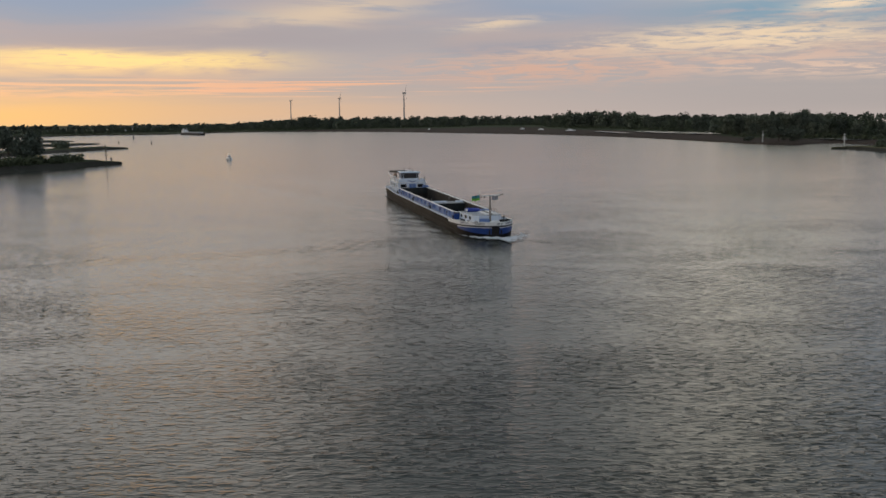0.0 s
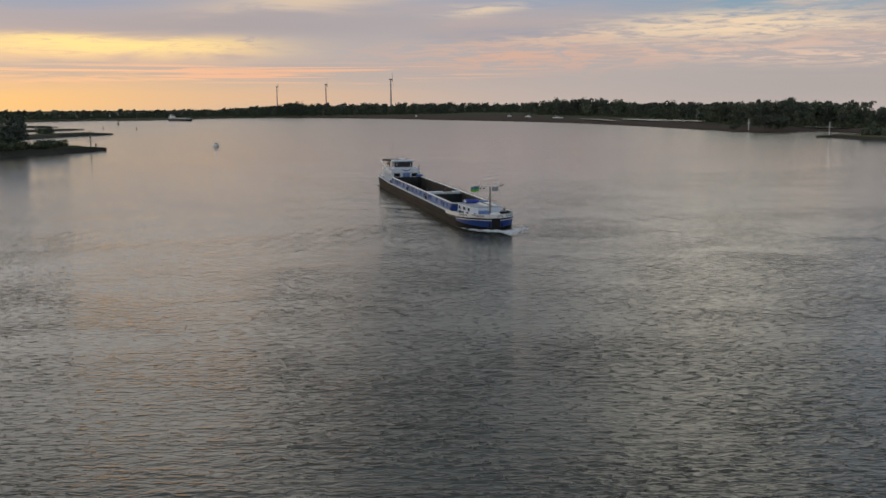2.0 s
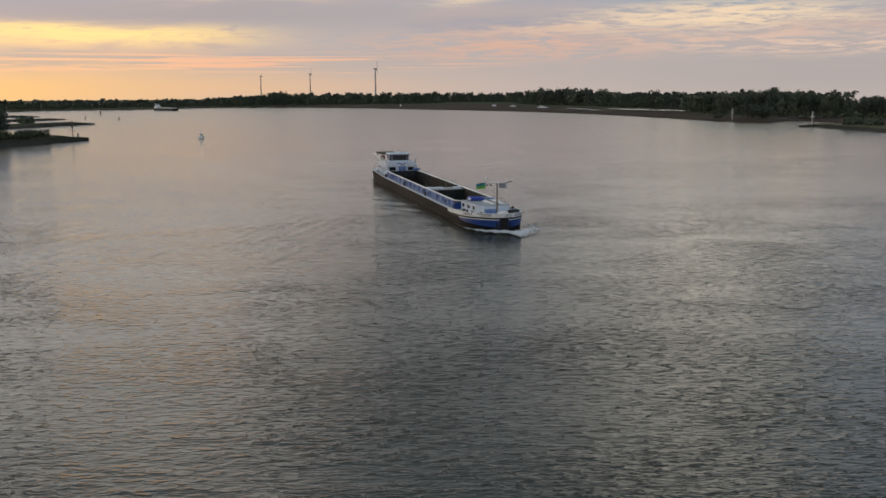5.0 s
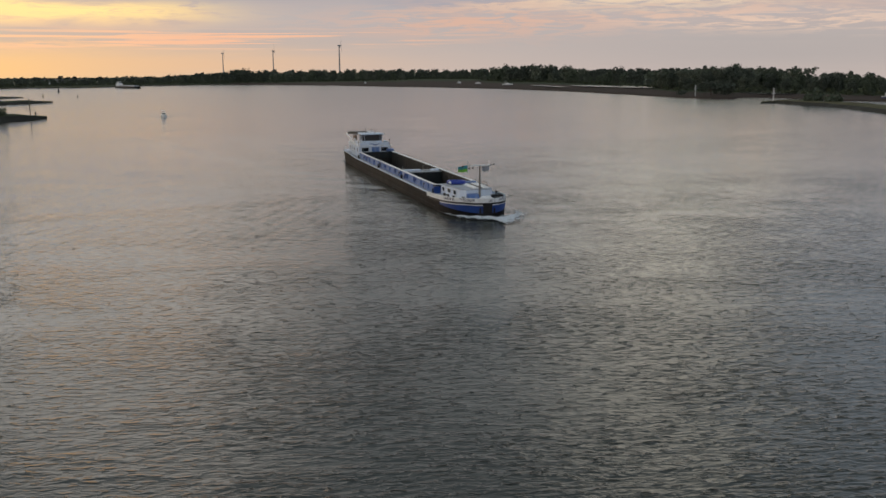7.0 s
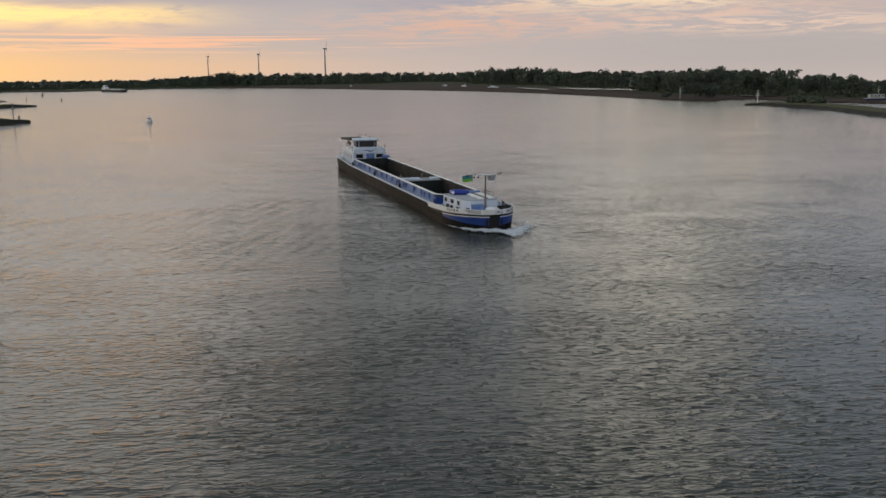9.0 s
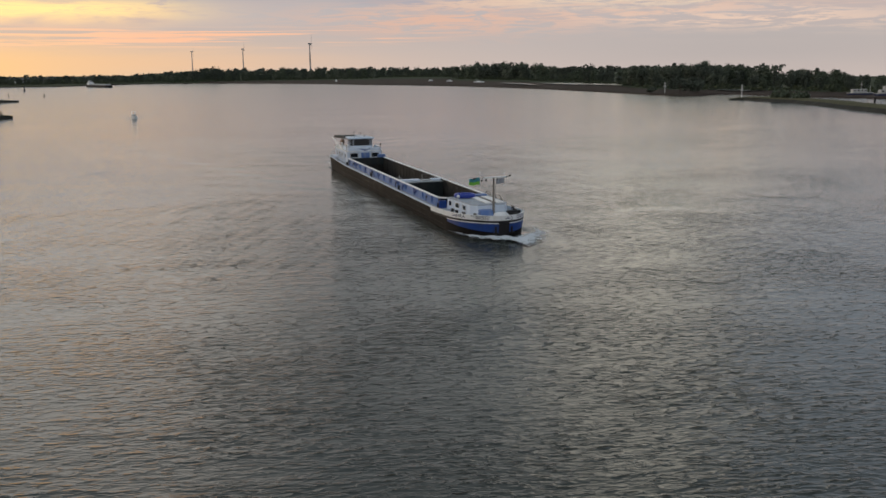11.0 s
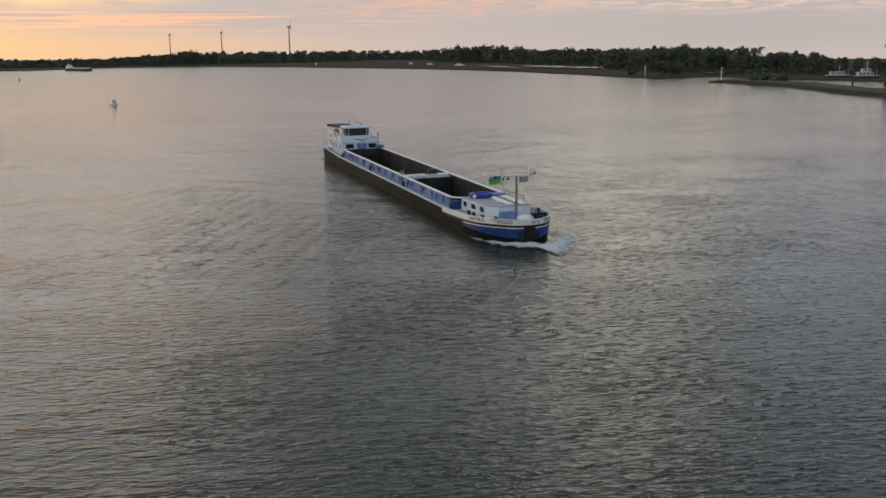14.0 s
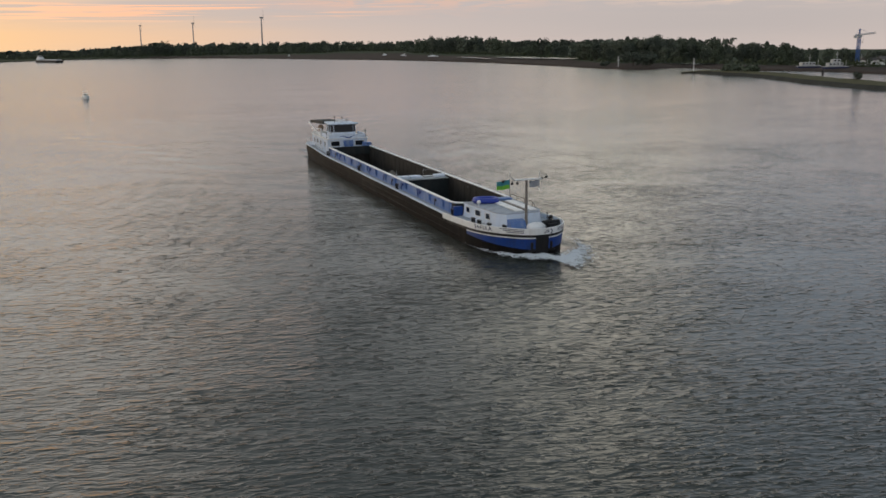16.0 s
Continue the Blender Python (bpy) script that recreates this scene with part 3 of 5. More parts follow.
def bank_trees():
    """Single trees that stand out on the nearer banks."""
    kinds = [("tree", LEAF, "broad dark green deciduous tree on the river bank"), ("tree", LEAF_DARK, "tall dark deciduous tree on the river bank"),
             ("tree", LEAF_PALE, "grey-green willow on the river bank"), ("poplar", LEAF_DARK, "slender dark poplar on the river bank")]
    protos = []
    for i in range(9):
        kind, mat, label = kinds[(0, 1, 2, 1, 0, 3, 2, 1, 0)[i]]
        protos.append((make_tree(40 + i, 20, 17 if kind == "tree" else 9, kind, mat, 1500, 0.7, label), kind))
    rng = random.Random(11)
    spots = []
    az = 17.4
    while az < 37.5:
        d0 = lerp_table(WOODS, az)
        for row in range(4 if az < 28 else 6):
            d = d0 + 8 + row * 22 + rng.uniform(-8, 8)
            top = lerp_table(TREE_TOPS, az)
            h = max(7, EYE_Z + d * math.tan(radians(top)) - 2.2) * rng.uniform(0.96, 1.12) * (1 + 0.22 * noise.noise(Vector((az * 0.9, 9, 1))))
            if row == 0:
                h *= rng.uniform(0.5, 0.9)
            spots.append((az + rng.uniform(-0.25, 0.25), d, h))
        az += math.degrees(9.5 / d0)
    used = set()
    for az, d, h in spots:
        i = rng.randrange(len(protos))
        ob, kind = protos[i]
        k = h / 20
        m = Matrix.Translation(polar(az, d, 1.9)) @ pose(0, 0, 0, 0, 0, rng.uniform(0, 360))
        if i in used:
            ob = copy_thing(ob, m)
        used.add(i)
        ob.matrix_basis = m @ Matrix.Diagonal((k * rng.uniform(0.9, 1.15), k, k, 1))
        tagged(ob, group="trees along the harbour bank")
    for i, (ob, kind) in enumerate(protos):
        if i not in used:
            ob.matrix_basis = Matrix.Translation(polar(34 + i * 0.3, 760, 1.9))

    def single(seed, az, d, h, w, mat, label, kind="tree", z=1.4, count=900, size=0.7, name="tree"):
        ob = make_tree(seed, h, w, kind, mat, count, size, label, name)
        ob.matrix_basis = Matrix.Translation(polar(az, d, z))
        return ob
    near = "dark round tree standing on the grassy groyne"
    single(81, -24.6, 447, 11.5, 17.5, LEAF_DARK, near, count=2600, size=0.6, z=2.2)
    single(82, -25.5, 590, 15.5, 22, LEAF_DARK, "dark broad tree behind the groyne", count=2000, size=0.7)
    single(83, -24.2, 600, 12.0, 16, LEAF_DARK, "dark broad tree behind the groyne", count=1500, size=0.7)
    single(84, -27.0, 450, 13.0, 18, LEAF_DARK, near, count=1500, z=2.2)
    single(85, -22.7, 664, 4.5, 14, LEAF, "low scrub on the groyne", "bush", count=700, name="bush")
    for i, az in enumerate((-22.1, -22.7, -23.4, -24.2, -25.0, -25.9)):
        single(100 + i, az, 443 - 6 * i, 2.6, 11, REED, "dense low scrub on the groyne crest", "bush", count=700, size=0.5, z=2.3, name="bush")
    single(88, 20.3, 690, 11.0, 22, LEAF_DARK, "dark rounded bush near the beacon", "bush", count=900, name="bush")
    single(89, 21.3, 690, 9.0, 16, LEAF_DARK, "dark rounded bush near the beacon", "bush", count=700, name="bush")
    single(90, 18.6, 690, 4.0, 7, LEAF_DARK, "small dark bush at the water's edge", "bush", count=250, name="bush")
    single(91, 26.1, 566, 4.0, 12, LEAF, "low green bush on the harbour spit", "bush", z=1.8, count=600, name="bush")
    single(92, 27.1, 560, 3.2, 11, LEAF, "low green bush on the harbour spit", "bush", z=1.8, count=600, name="bush")
    single(93, 32.85, 452, 4.4, 6.2, LEAF_DARK, "small round bush on the harbour spit", "bush", z=1.9, count=400, size=0.4, name="bush")
    single(96, 14.75, 1050, 21.5, 22, LEAF_DARK, "tall open-crowned tree above the hedges", count=500, size=1.0)
    single(97, -8.1, 1440, 22.5, 24, LEAF_DARK, "tall ragged tree on the far bank", count=500, size=1.2)


bank_trees()


# ---- the barge ----
# Its own space: x forward from the stem at the waterline, y to port, z up from the water.
BEAM, LOA = 4.8, 92.0
barge = thing("cargo_barge", "long dark-hulled inland cargo barge with an open empty hold", "barge")


def contour(s, z):
    """A point of the hull's side at height z; s from 0 at the stern's middle to 1 at the stem, on the starboard side."""
    lb, ls = 9.0 + 0.06 * z, 6.0 + 0.35 * min(z, 1.5)
    if s < 0.12:
        a = (1 - s / 0.12) * math.pi / 2
        return Vector((-(LOA - 6.0) - ls * math.sin(a) ** 0.75, -(BEAM - 0.25 + 0.1 * min(z, 2.4)) * math.cos(a) ** 0.75, z))
    if s > 0.8:
        a = (s - 0.8) / 0.2 * math.pi / 2
        flare = 0.10 * max(0.0, 2.6 - z) * math.sin(a)
        return Vector((-7.6 + lb * math.sin(a) ** 0.92, -(BEAM - flare + 0.05 * z * math.sin(2 * a)) * max(0.0, math.cos(a)) ** 0.88, z))
    t = (s - 0.12) / 0.68
    return Vector((-(LOA - 6.0) + (LOA - 13.6) * t, -BEAM + (0.25 - 0.1 * min(z, 2.4)) * max(0.0, 1 - t * 6), z))


def top_z(s):
    x = contour(s, 2.0).x
    bow = max(0.0, min(1.0, (x + 14.5) / 14.5))
    stern = max(0.0, min(1.0, (-73.0 - x) / 12.0))
    return 2.15 + 0.75 * bow ** 1.2 + 0.45 * stern


HULL_S = [i / 24 * 0.12 for i in range(24)] + [0.12 + 0.68 * i / 60 for i in range(60)] + [0.8 + 0.2 * i / 40 for i in range(41)]


def band(name, s0, s1, lo, hi, mat, out=0.02, label="", both=True, steps=1):
    """A belt of plating along the hull between two heights, as functions of s."""
    s = Shape()
    ss = [q for q in HULL_S if s0 < q < s1]
    ss = [s0] + ss + [s1]
    for sign in ((1, -1) if both else (1,)):
        rows = []
        for k in range(steps + 1):
            row = []
            for q in ss:
                z = lo(q) + (hi(q) - lo(q)) * k / steps
                p = contour(q, z)
                e = (contour(min(1, q + 0.004), z) - contour(max(0, q - 0.004), z)).normalized()
                n = Vector((e.y, -e.x, 0))
                p += n * (-out if n.dot(p - Vector((-40, 0, z))) < 0 else out)
                row.append((p.x, p.y * sign, p.z))
            rows.append(row if sign > 0 else row[::-1])
        s.loft(rows, caps=False, closed=False)
    return part(name, s, mat, barge, label)


def build_hull():
    band("hull", 0, 1, lambda q: -2.4, lambda q: top_z(q) - (0.62 if contour(q, 2).x > -14.5 else 0.0), HULL, 0.0, "dark rust-stained steel hull", steps=8)
    start = 0.7354
    while contour(start, 2).x < -14.3:
        start += 0.001
    # bow bulwark: white outside, with a rail on top
    band("bow_bulwark", start, 1, lambda q: top_z(q) - 0.63, lambda q: top_z(q), WHITE, 0.03, "white bow bulwark", steps=2)
    band("bulwark_lining", start, 1, lambda q: 2.0, lambda q: top_z(q) - 0.02, PALE, -0.12, "", steps=1)
    band("rubbing_strake", start + 0.012, 1, lambda q: top_z(q) - 0.88, lambda q: top_z(q) - 0.62, BLACK, 0.06, "black rubbing strake")
    b0 = start
    while contour(b0, 2).x < -6.9:
        b0 += 0.001
    b1 = 0.985
    band("bow_panel", b0, b1, lambda q: 0.66 + 0.50 * (1 - q) / 0.2, lambda q: top_z(q) - 1.02, BLUE, 0.025, "blue painted bow panel", steps=3)
    band("bow_stripe", b0, b1, lambda q: top_z(q) - 1.02, lambda q: top_z(q) - 0.90, WHITE, 0.04, "white stripe")
    band("stem_plate", b1, 1, lambda q: -1.2, lambda q: top_z(q) - 0.88, BLACK, 0.05, "black stem plating", steps=3)
    s = Shape()
    for sign in (1, -1):
        for q0, q1 in zip([start + (1 - start) * i / 40 for i in range(40)], [start + (1 - start) * i / 40 for i in range(1, 41)]):
            p, q = contour(q0, top_z(q0)), contour(q1, top_z(q1))
            s.rod((p.x, p.y * sign, p.z), (q.x, q.y * sign, q.z), 0.07, seg=6)
    part("bulwark_rail", s, WHITE, barge)
    # gunwale along the sides and round the stern
    s = Shape()
    for sign in (1, -1):
        ss = [0.0] + [q for q in HULL_S if 0.0 < q < start] + [start]
        rings = []
        for q in ss:
            p = contour(q, top_z(q))
            i = Vector((max(-LOA + 6.6, min(-8.0, p.x)), p.y * 0.96, 0)) if q < 0.12 else Vector((p.x, p.y + 0.16, 0))
            rings.append([(p.x, (p.y - 0.04) * sign, p.z - 0.16), (p.x, (p.y - 0.04) * sign, p.z + 0.05), (i.x, i.y * sign, p.z + 0.05), (i.x, i.y * sign, p.z - 0.16)])
        s.loft(rings)
    part("gunwale", s, PALE, barge, "pale worn gunwale")
    # welded plate seams and fender strakes on the sides
    for z, r, sign in ((1.25, 0.05, 1), (1.25, 0.05, -1), (0.45, 0.04, 1), (0.45, 0.04, -1)):
        s = Shape()
        if True:
            ss = [0.10] + [q for q in HULL_S if 0.10 < q < start + 0.05]
            pts = [contour(q, z) for q in ss]
            s.pipe([(p.x, (p.y - 0.02) * sign, p.z) for p in pts], r, 5)
        part("side_strake", s, HULL, barge)
    # decks
    s = Shape()
    n = [q for q in HULL_S if q >= start - 0.02]
    edge = [contour(q, 2.02) for q in n]
    ring = [(p.x, p.y + 0.1, 2.05) for p in edge] + [(p.x, -p.y - 0.1, 2.05) for p in reversed(edge)]
    s.poly(ring)
    part("foredeck", s, DECK, barge, "grey-blue steel foredeck")
    s = Shape()
    n = [q for q in HULL_S if contour(q, 2).x < -73.4]
    edge = [contour(q, 2.02) for q in n]
    s.poly([(p.x, p.y + 0.1, 2.06) for p in edge] + [(p.x, -p.y - 0.1, 2.06) for p in reversed(edge)])
    part("aft_deck", s, DECK, barge, "grey-blue steel aft deck")
    for sign in (1, -1):
        s = Shape()
        y0, y1 = sorted((3.92 * sign, 4.74 * sign))
        s.box(-75, -12.6, y0, y1, 1.9, 2.06)
        part("side_deck", s, DECK, barge, "narrow grey-blue side deck")


build_hull()
HOLD0, HOLD1, COAM = -73.6, -12.8, 3.40


def build_hold():
    # coamings: plate with a flat top rim, end plates with rounded corners in plan
    for sign in (1, -1):
        s = Shape()
        y0, y1 = sorted((3.80 * sign, 3.92 * sign))
        s.box(HOLD0 + 1.2, HOLD1 - 1.6, y0, y1, 1.9, COAM - 0.05, 0.01)
        c = part("coaming", s, COAM_BLUE, barge, "weathered blue hatch coaming")
        s = Shape()
        y0, y1 = sorted((3.58 * sign, 4.06 * sign))
        s.box(HOLD0 + 0.6, HOLD1 - 1.6, y0, y1, COAM - 0.06, COAM + 0.06, 0.03)
        part("coaming_rim", s, WHITE, c, "white coaming rim")
        for i in range(13):
            s = Shape()
            x = HOLD0 + 2.2 + i * 4.6
            y0, y1 = sorted((3.92 * sign, 4.16 * sign))
            s.poly([(x, y0, COAM - 0.1), (x, y1, COAM - 0.1), (x, y0 if sign > 0 else y1, 2.1)])
            s.box(x - 0.04, x + 0.04, y0, y1 if i % 2 else (y0 + y1) / 2 if sign > 0 else y1, 2.5, COAM - 0.06)
            part("coaming_stay", s, COAM_BLUE, c)
        # dark fittings and hoses hung along the coaming
        rng = random.Random(3 + sign)
        for i in range(10):
            s = Shape()
            x = HOLD0 + 4 + i * 5.6 + rng.uniform(-1.5, 1.5)
            ln = rng.uniform(0.3, 0.9)
            y = 4.0 * sign
            s.box(x, x + ln, min(y, y + 0.14 * sign), max(y, y + 0.14 * sign), 2.75, 2.75 + rng.uniform(0.25, 0.5), 0.02)
            s.rod((x + 0.1, y + 0.1 * sign, 2.8), (x + 0.1, y + 0.1 * sign, 2.15), 0.05, seg=6)
            part("coaming_fitting", s, BLUE if i % 3 else BLACK, c, "dark blue fitting")
        # curved ends
        s = Shape()
        pts = [(HOLD1 - 1.6 + 1.5 * math.sin(a), (3.86 - 1.5 * (1 - math.cos(a))) * sign) for a in [i / 8 * math.pi / 2 for i in range(9)]]
        rings = [[(x, y, 1.9), (x, y, COAM - 0.05), (x - 0.1, y - 0.1 * sign, COAM - 0.05), (x - 0.1, y - 0.1 * sign, 1.9)] for x, y in pts]
        s.loft(rings)
        part("coaming_corner", s, COAM_BLUE, c, "rounded blue coaming corner")
        s = Shape()
        s.loft([[(x + 0.1, y + 0.1 * sign, COAM - 0.06), (x + 0.1, y + 0.1 * sign, COAM + 0.06), (x - 0.2, y - 0.2 * sign, COAM + 0.06), (x - 0.2, y - 0.2 * sign, COAM - 0.06)] for x, y in pts])
        part("corner_rim", s, WHITE, c, "white rim")
    s = Shape()
    s.box(HOLD1 - 0.22, HOLD1 - 0.1, -2.4, 2.4, 1.9, COAM - 0.05)
    part("forward_coaming", s, COAM_BLUE, barge, "blue forward hold coaming")
    s = Shape()
    s.box(HOLD0 + 0.5, HOLD0 + 0.65, -3.8, 3.8, 1.9, COAM)
    part("aft_coaming", s, HOLD_DARK, barge, "dark aft hold coaming")
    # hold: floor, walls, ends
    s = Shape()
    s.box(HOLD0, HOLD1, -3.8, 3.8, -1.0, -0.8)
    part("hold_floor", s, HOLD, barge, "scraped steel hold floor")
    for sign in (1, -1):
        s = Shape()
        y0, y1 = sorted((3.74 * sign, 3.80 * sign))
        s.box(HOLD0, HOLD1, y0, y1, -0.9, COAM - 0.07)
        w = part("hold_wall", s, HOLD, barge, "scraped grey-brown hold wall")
        for i in range(30):
            s = Shape()
            x = HOLD0 + 1.5 + i * 2.0
            y0, y1 = sorted((3.69 * sign, 3.74 * sign))
            s.box(x, x + 0.08, y0, y1, -0.8, COAM - 0.5)
            part("hold_rib", s, HOLD, w)
        # raised black blocks: the shade of wall recesses given as colour, nothing is cut
        for i in range(7):
            s = Shape()
            x = HOLD0 + 5 + i * 8.3
            y0, y1 = sorted((3.71 * sign, 3.745 * sign))
            s.box(x, x + 0.7, y0, y1, COAM - 0.75, COAM - 0.5, 0.03)
            part("hold_pocket", s, BLACK, w, "black block in place of a shaded hold wall recess")
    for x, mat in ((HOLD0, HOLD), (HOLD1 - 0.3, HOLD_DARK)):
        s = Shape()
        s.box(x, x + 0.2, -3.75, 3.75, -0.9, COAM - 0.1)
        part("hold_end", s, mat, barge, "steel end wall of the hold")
    # cross bulkhead with its walkway
    s = Shape()
    s.box(-35.9, -33.9, -3.74, 3.74, -0.8, 2.95, 0.05)
    b = part("cross_bulkhead", s, HOLD_DARK, barge, "dark steel cross bulkhead in the hold")
    s = Shape()
    s.box(-36.1, -33.8, -3.75, 3.75, 2.95, 3.12, 0.04)
    part("walkway", s, STEEL, b, "grey walkway plate")
    for y0, y1 in ((-3.5, -1.9), (-1.8, -0.2), (1.7, 3.2)):
        s = Shape()
        s.box(-35.8, -34.6, y0, y1, 3.12, 3.42, 0.05)
        part("hatch_box", s, PALE, b, "pale hatch box")
    s = Shape()
    s.box(-35.7, -34.8, 0.2, 1.5, 3.12, 3.3, 0.05)
    part("folded_cover", s, STEEL, b, "folded grey cover")
    s = Shape()
    for y in (-3.4, 0.6, 3.4):
        s.rod((-35.9, y, 3.1), (-35.9, y, 4.1), 0.03, seg=5)
    s.pipe([(-35.9, 0.6, 4.1), (-35.9, 3.4, 4.1)], 0.02)
    part("walkway_rail", s, STEEL, b)
    s = Shape()
    rng = random.Random(8)
    for r, z in ((1.0, 0), ):
        rows = []
        for i in range(7):
            t = i / 6
            rows.append([(-52 + 4.5 * (1 - t) * math.cos(a) * (1 + 0.12 * rng.random()), 0.9 + 2.6 * (1 - t) * math.sin(a) * (1 + 0.12 * rng.random()), -0.8 + 2.7 * t) for a in
                         [j / 18 * math.tau for j in range(18)]])
        s.loft(rows)
    part("gravel_heap", s, GRAVEL, barge, "small heap of gravel left in the hold", smooth=True)


build_hold()


def window(parent, x, y, z, w, h, axis, out, frame_mat=WHITE):
    """A dark pane in a raised frame; axis 'x' lies in a side wall, 'y' in a front wall."""
    f, g = Shape(), Shape()
    t = 0.05
    for sx0, sx1, sz0, sz1 in ((-w / 2 - t, w / 2 + t, h / 2, h / 2 + t), (-w / 2 - t, w / 2 + t, -h / 2 - t, -h / 2), (-w / 2 - t, -w / 2, -h / 2, h / 2), (w / 2, w / 2 + t, -h / 2, h / 2)):
        if axis == "x":
            f.box(x + sx0, x + sx1, min(y, y + 0.05 * out), max(y, y + 0.05 * out), z + sz0, z + sz1)
        else:
            f.box(min(x, x + 0.05 * out), max(x, x + 0.05 * out), y + sx0, y + sx1, z + sz0, z + sz1)
    if axis == "x":
        g.box(x - w / 2, x + w / 2, min(y, y + 0.02 * out), max(y, y + 0.02 * out), z - h / 2, z + h / 2)
    else:
        g.box(min(x, x + 0.02 * out), max(x, x + 0.02 * out), y - w / 2, y + w / 2, z - h / 2, z + h / 2)
    p = part("window", g, GLASS, parent, "dark window pane")
    part("window_frame", f, frame_mat, p)
    return p


def slab(s, pts, z0, z1, k=0):
    s.loft([[(x, y, z0) for x, y in pts], [(x, y, z1) for x, y in pts]], k=k)


def build_aft():
    # accommodation
    s = Shape()
    slab(s, [(-89.6, -2.6), (-88.0, -3.5), (-75.4, -3.6), (-75.4, 3.6), (-88.0, 3.5), (-89.6, 2.6)], 2.05, 4.55)
    h = part("deckhouse", s, PALE, barge, "pale blue-white aft deckhouse")
    s = Shape()
    slab(s, [(-89.9, -2.8), (-88.1, -3.7), (-75.2, -3.8), (-75.2, 3.8), (-88.1, 3.7), (-89.9, 2.8)], 4.55, 4.68)
    part("house_roof", s, WHITE, h, "white flat roof with a lip")
    for y, w in ((-2.2, 1.5), (2.2, 1.5)):
        window(h, -75.4, y, 3.75, w, 0.85, "y", 1, COAM_BLUE if abs(y) < 1 else WHITE)
    for x in (-77.2, -80.6, -83.0, -85.6):
        for sign in (-1, 1):
            window(h, x, 3.6 * sign, 3.6, 0.7, 0.8, "x", sign)
    s = Shape()
    s.box(-78.9, -78.1, -3.70, -3.56, 2.15, 4.1, 0.02)
    part("door", s, PALE, h, "pale steel side door")
    s = Shape()
    s.box(-75.36, -74.95, -0.75, 0.95, 3.2, 4.3, 0.05)
    part("front_locker", s, COAM_BLUE, h, "pale blue locker on the house front")
    # solid front parapet with a wave emblem
    s = Shape()
    slab(s, [(-75.9, -3.3), (-75.5, -3.3), (-75.5, 3.3), (-75.9, 3.3)], 4.68, 5.3)
    slab(s, [(-80.5, -3.35), (-75.5, -3.35), (-75.5, -3.2), (-80.5, -3.2)], 4.68, 5.4)
    slab(s, [(-80.5, 3.2), (-75.5, 3.2), (-75.5, 3.35), (-80.5, 3.35)], 4.68, 5.4)
    p = part("parapet", s, PALE, h, "pale blue-white parapet")
    s = Shape()
    up = [(-75.47, -1.4 + i * 0.2, 4.95 + 0.16 * math.sin(i * 0.55) + 0.01 * i) for i in range(15)]
    lo = [(-75.47, y, z - 0.24 * math.sin(math.pi * (i + 0.4) / 15)) for i, (x, y, z) in enumerate(up)]
    s.loft([lo, up], caps=False, closed=False)
    part("wave_emblem", s, BLUE, p, "blue wave-shaped emblem")
    # wheelhouse
    wh = [(-82.0, -2.1), (-78.4, -2.3), (-78.0, -1.75), (-78.0, 1.75), (-78.4, 2.3), (-82.0, 2.1)]
    s = Shape()
    slab(s, wh, 4.68, 5.55)
    w = part("wheelhouse", s, PALE, barge, "pale wheelhouse with a dark window band")
    s = Shape()
    slab(s, [(x * 1.0 + (0.03 if x > -80 else -0.0), y * 0.985) for x, y in wh], 5.55, 6.95)
    part("window_band", s, GLASS, w, "dark wrap-round windows")
    for x, y in wh + [(-80.2, -2.2), (-80.2, 2.2)]:
        s = Shape()
        s.rod((x, y, 5.5), (x, y, 7.0), 0.05, seg=6)
        part("window_post", s, PALE, w)
    s = Shape()
    s.loft([[(-82.5, -2.4, 6.95), (-77.6, -2.6, 6.95), (-77.6, 2.6, 6.95), (-82.5, 2.4, 6.95)], [(-82.5, -2.5, 7.1), (-77.4, -2.7, 7.1), (-77.4, 2.7, 7.1), (-82.5, 2.5, 7.1)],
            [(-82.3, -2.2, 7.25), (-77.7, -2.4, 7.25), (-77.7, 2.4, 7.25), (-82.3, 2.2, 7.25)]])
    part("wheelhouse_roof", s, PALE, w, "pale overhanging roof")
    for x, y, hh in ((-79.5, -1.2, 1.1), (-80.5, 0.4, 0.9), (-79.0, 0.9, 0.6)):
        s = Shape()
        s.rod((x, y, 7.2), (x, y, 7.2 + hh), 0.05, 0.03)
        s.ball((x, y, 7.2 + hh), 0.14)
        part("antenna", s, BLACK, w, "dark roof antenna")
    s = Shape()
    s.box(-80.4, -79.9, -0.3, 0.3, 7.25, 7.5, 0.05)
    s.box(-80.25, -80.05, -0.9, 0.9, 7.5, 7.65, 0.03)
    part("radar", s, WHITE, w, "white radar scanner")
    # canopy and boom behind the wheelhouse, aft rails, davit
    s = Shape()
    s.loft([[(-91.0, -3.2, 6.45), (-82.7, -2.7, 6.75), (-82.7, 1.0, 6.75), (-91.0, 0.8, 6.45)], [(-90.8, -3.1, 6.95), (-82.8, -2.6, 7.25), (-82.8, 0.9, 7.25), (-90.8, 0.7, 6.95)]])
    part("canopy", s, HOLD_DARK, barge, "dark folded canopy behind the wheelhouse")
    s = Shape()
    s.ball((-83.4, -2.9, 6.0), 0.8, 0.5, 0.7)
    part("furled_cover", s, TARP, barge, "brown furled tarpaulin")
    s = Shape()
    s.rod((-81.5, -3.3, 4.6), (-91.2, -3.4, 6.4), 0.17, 0.12)
    s.rod((-81.5, -3.3, 4.6), (-81.5, -3.3, 6.0), 0.2)
    s.rod((-87.0, -3.35, 4.6), (-87.0, -3.35, 5.7), 0.12)
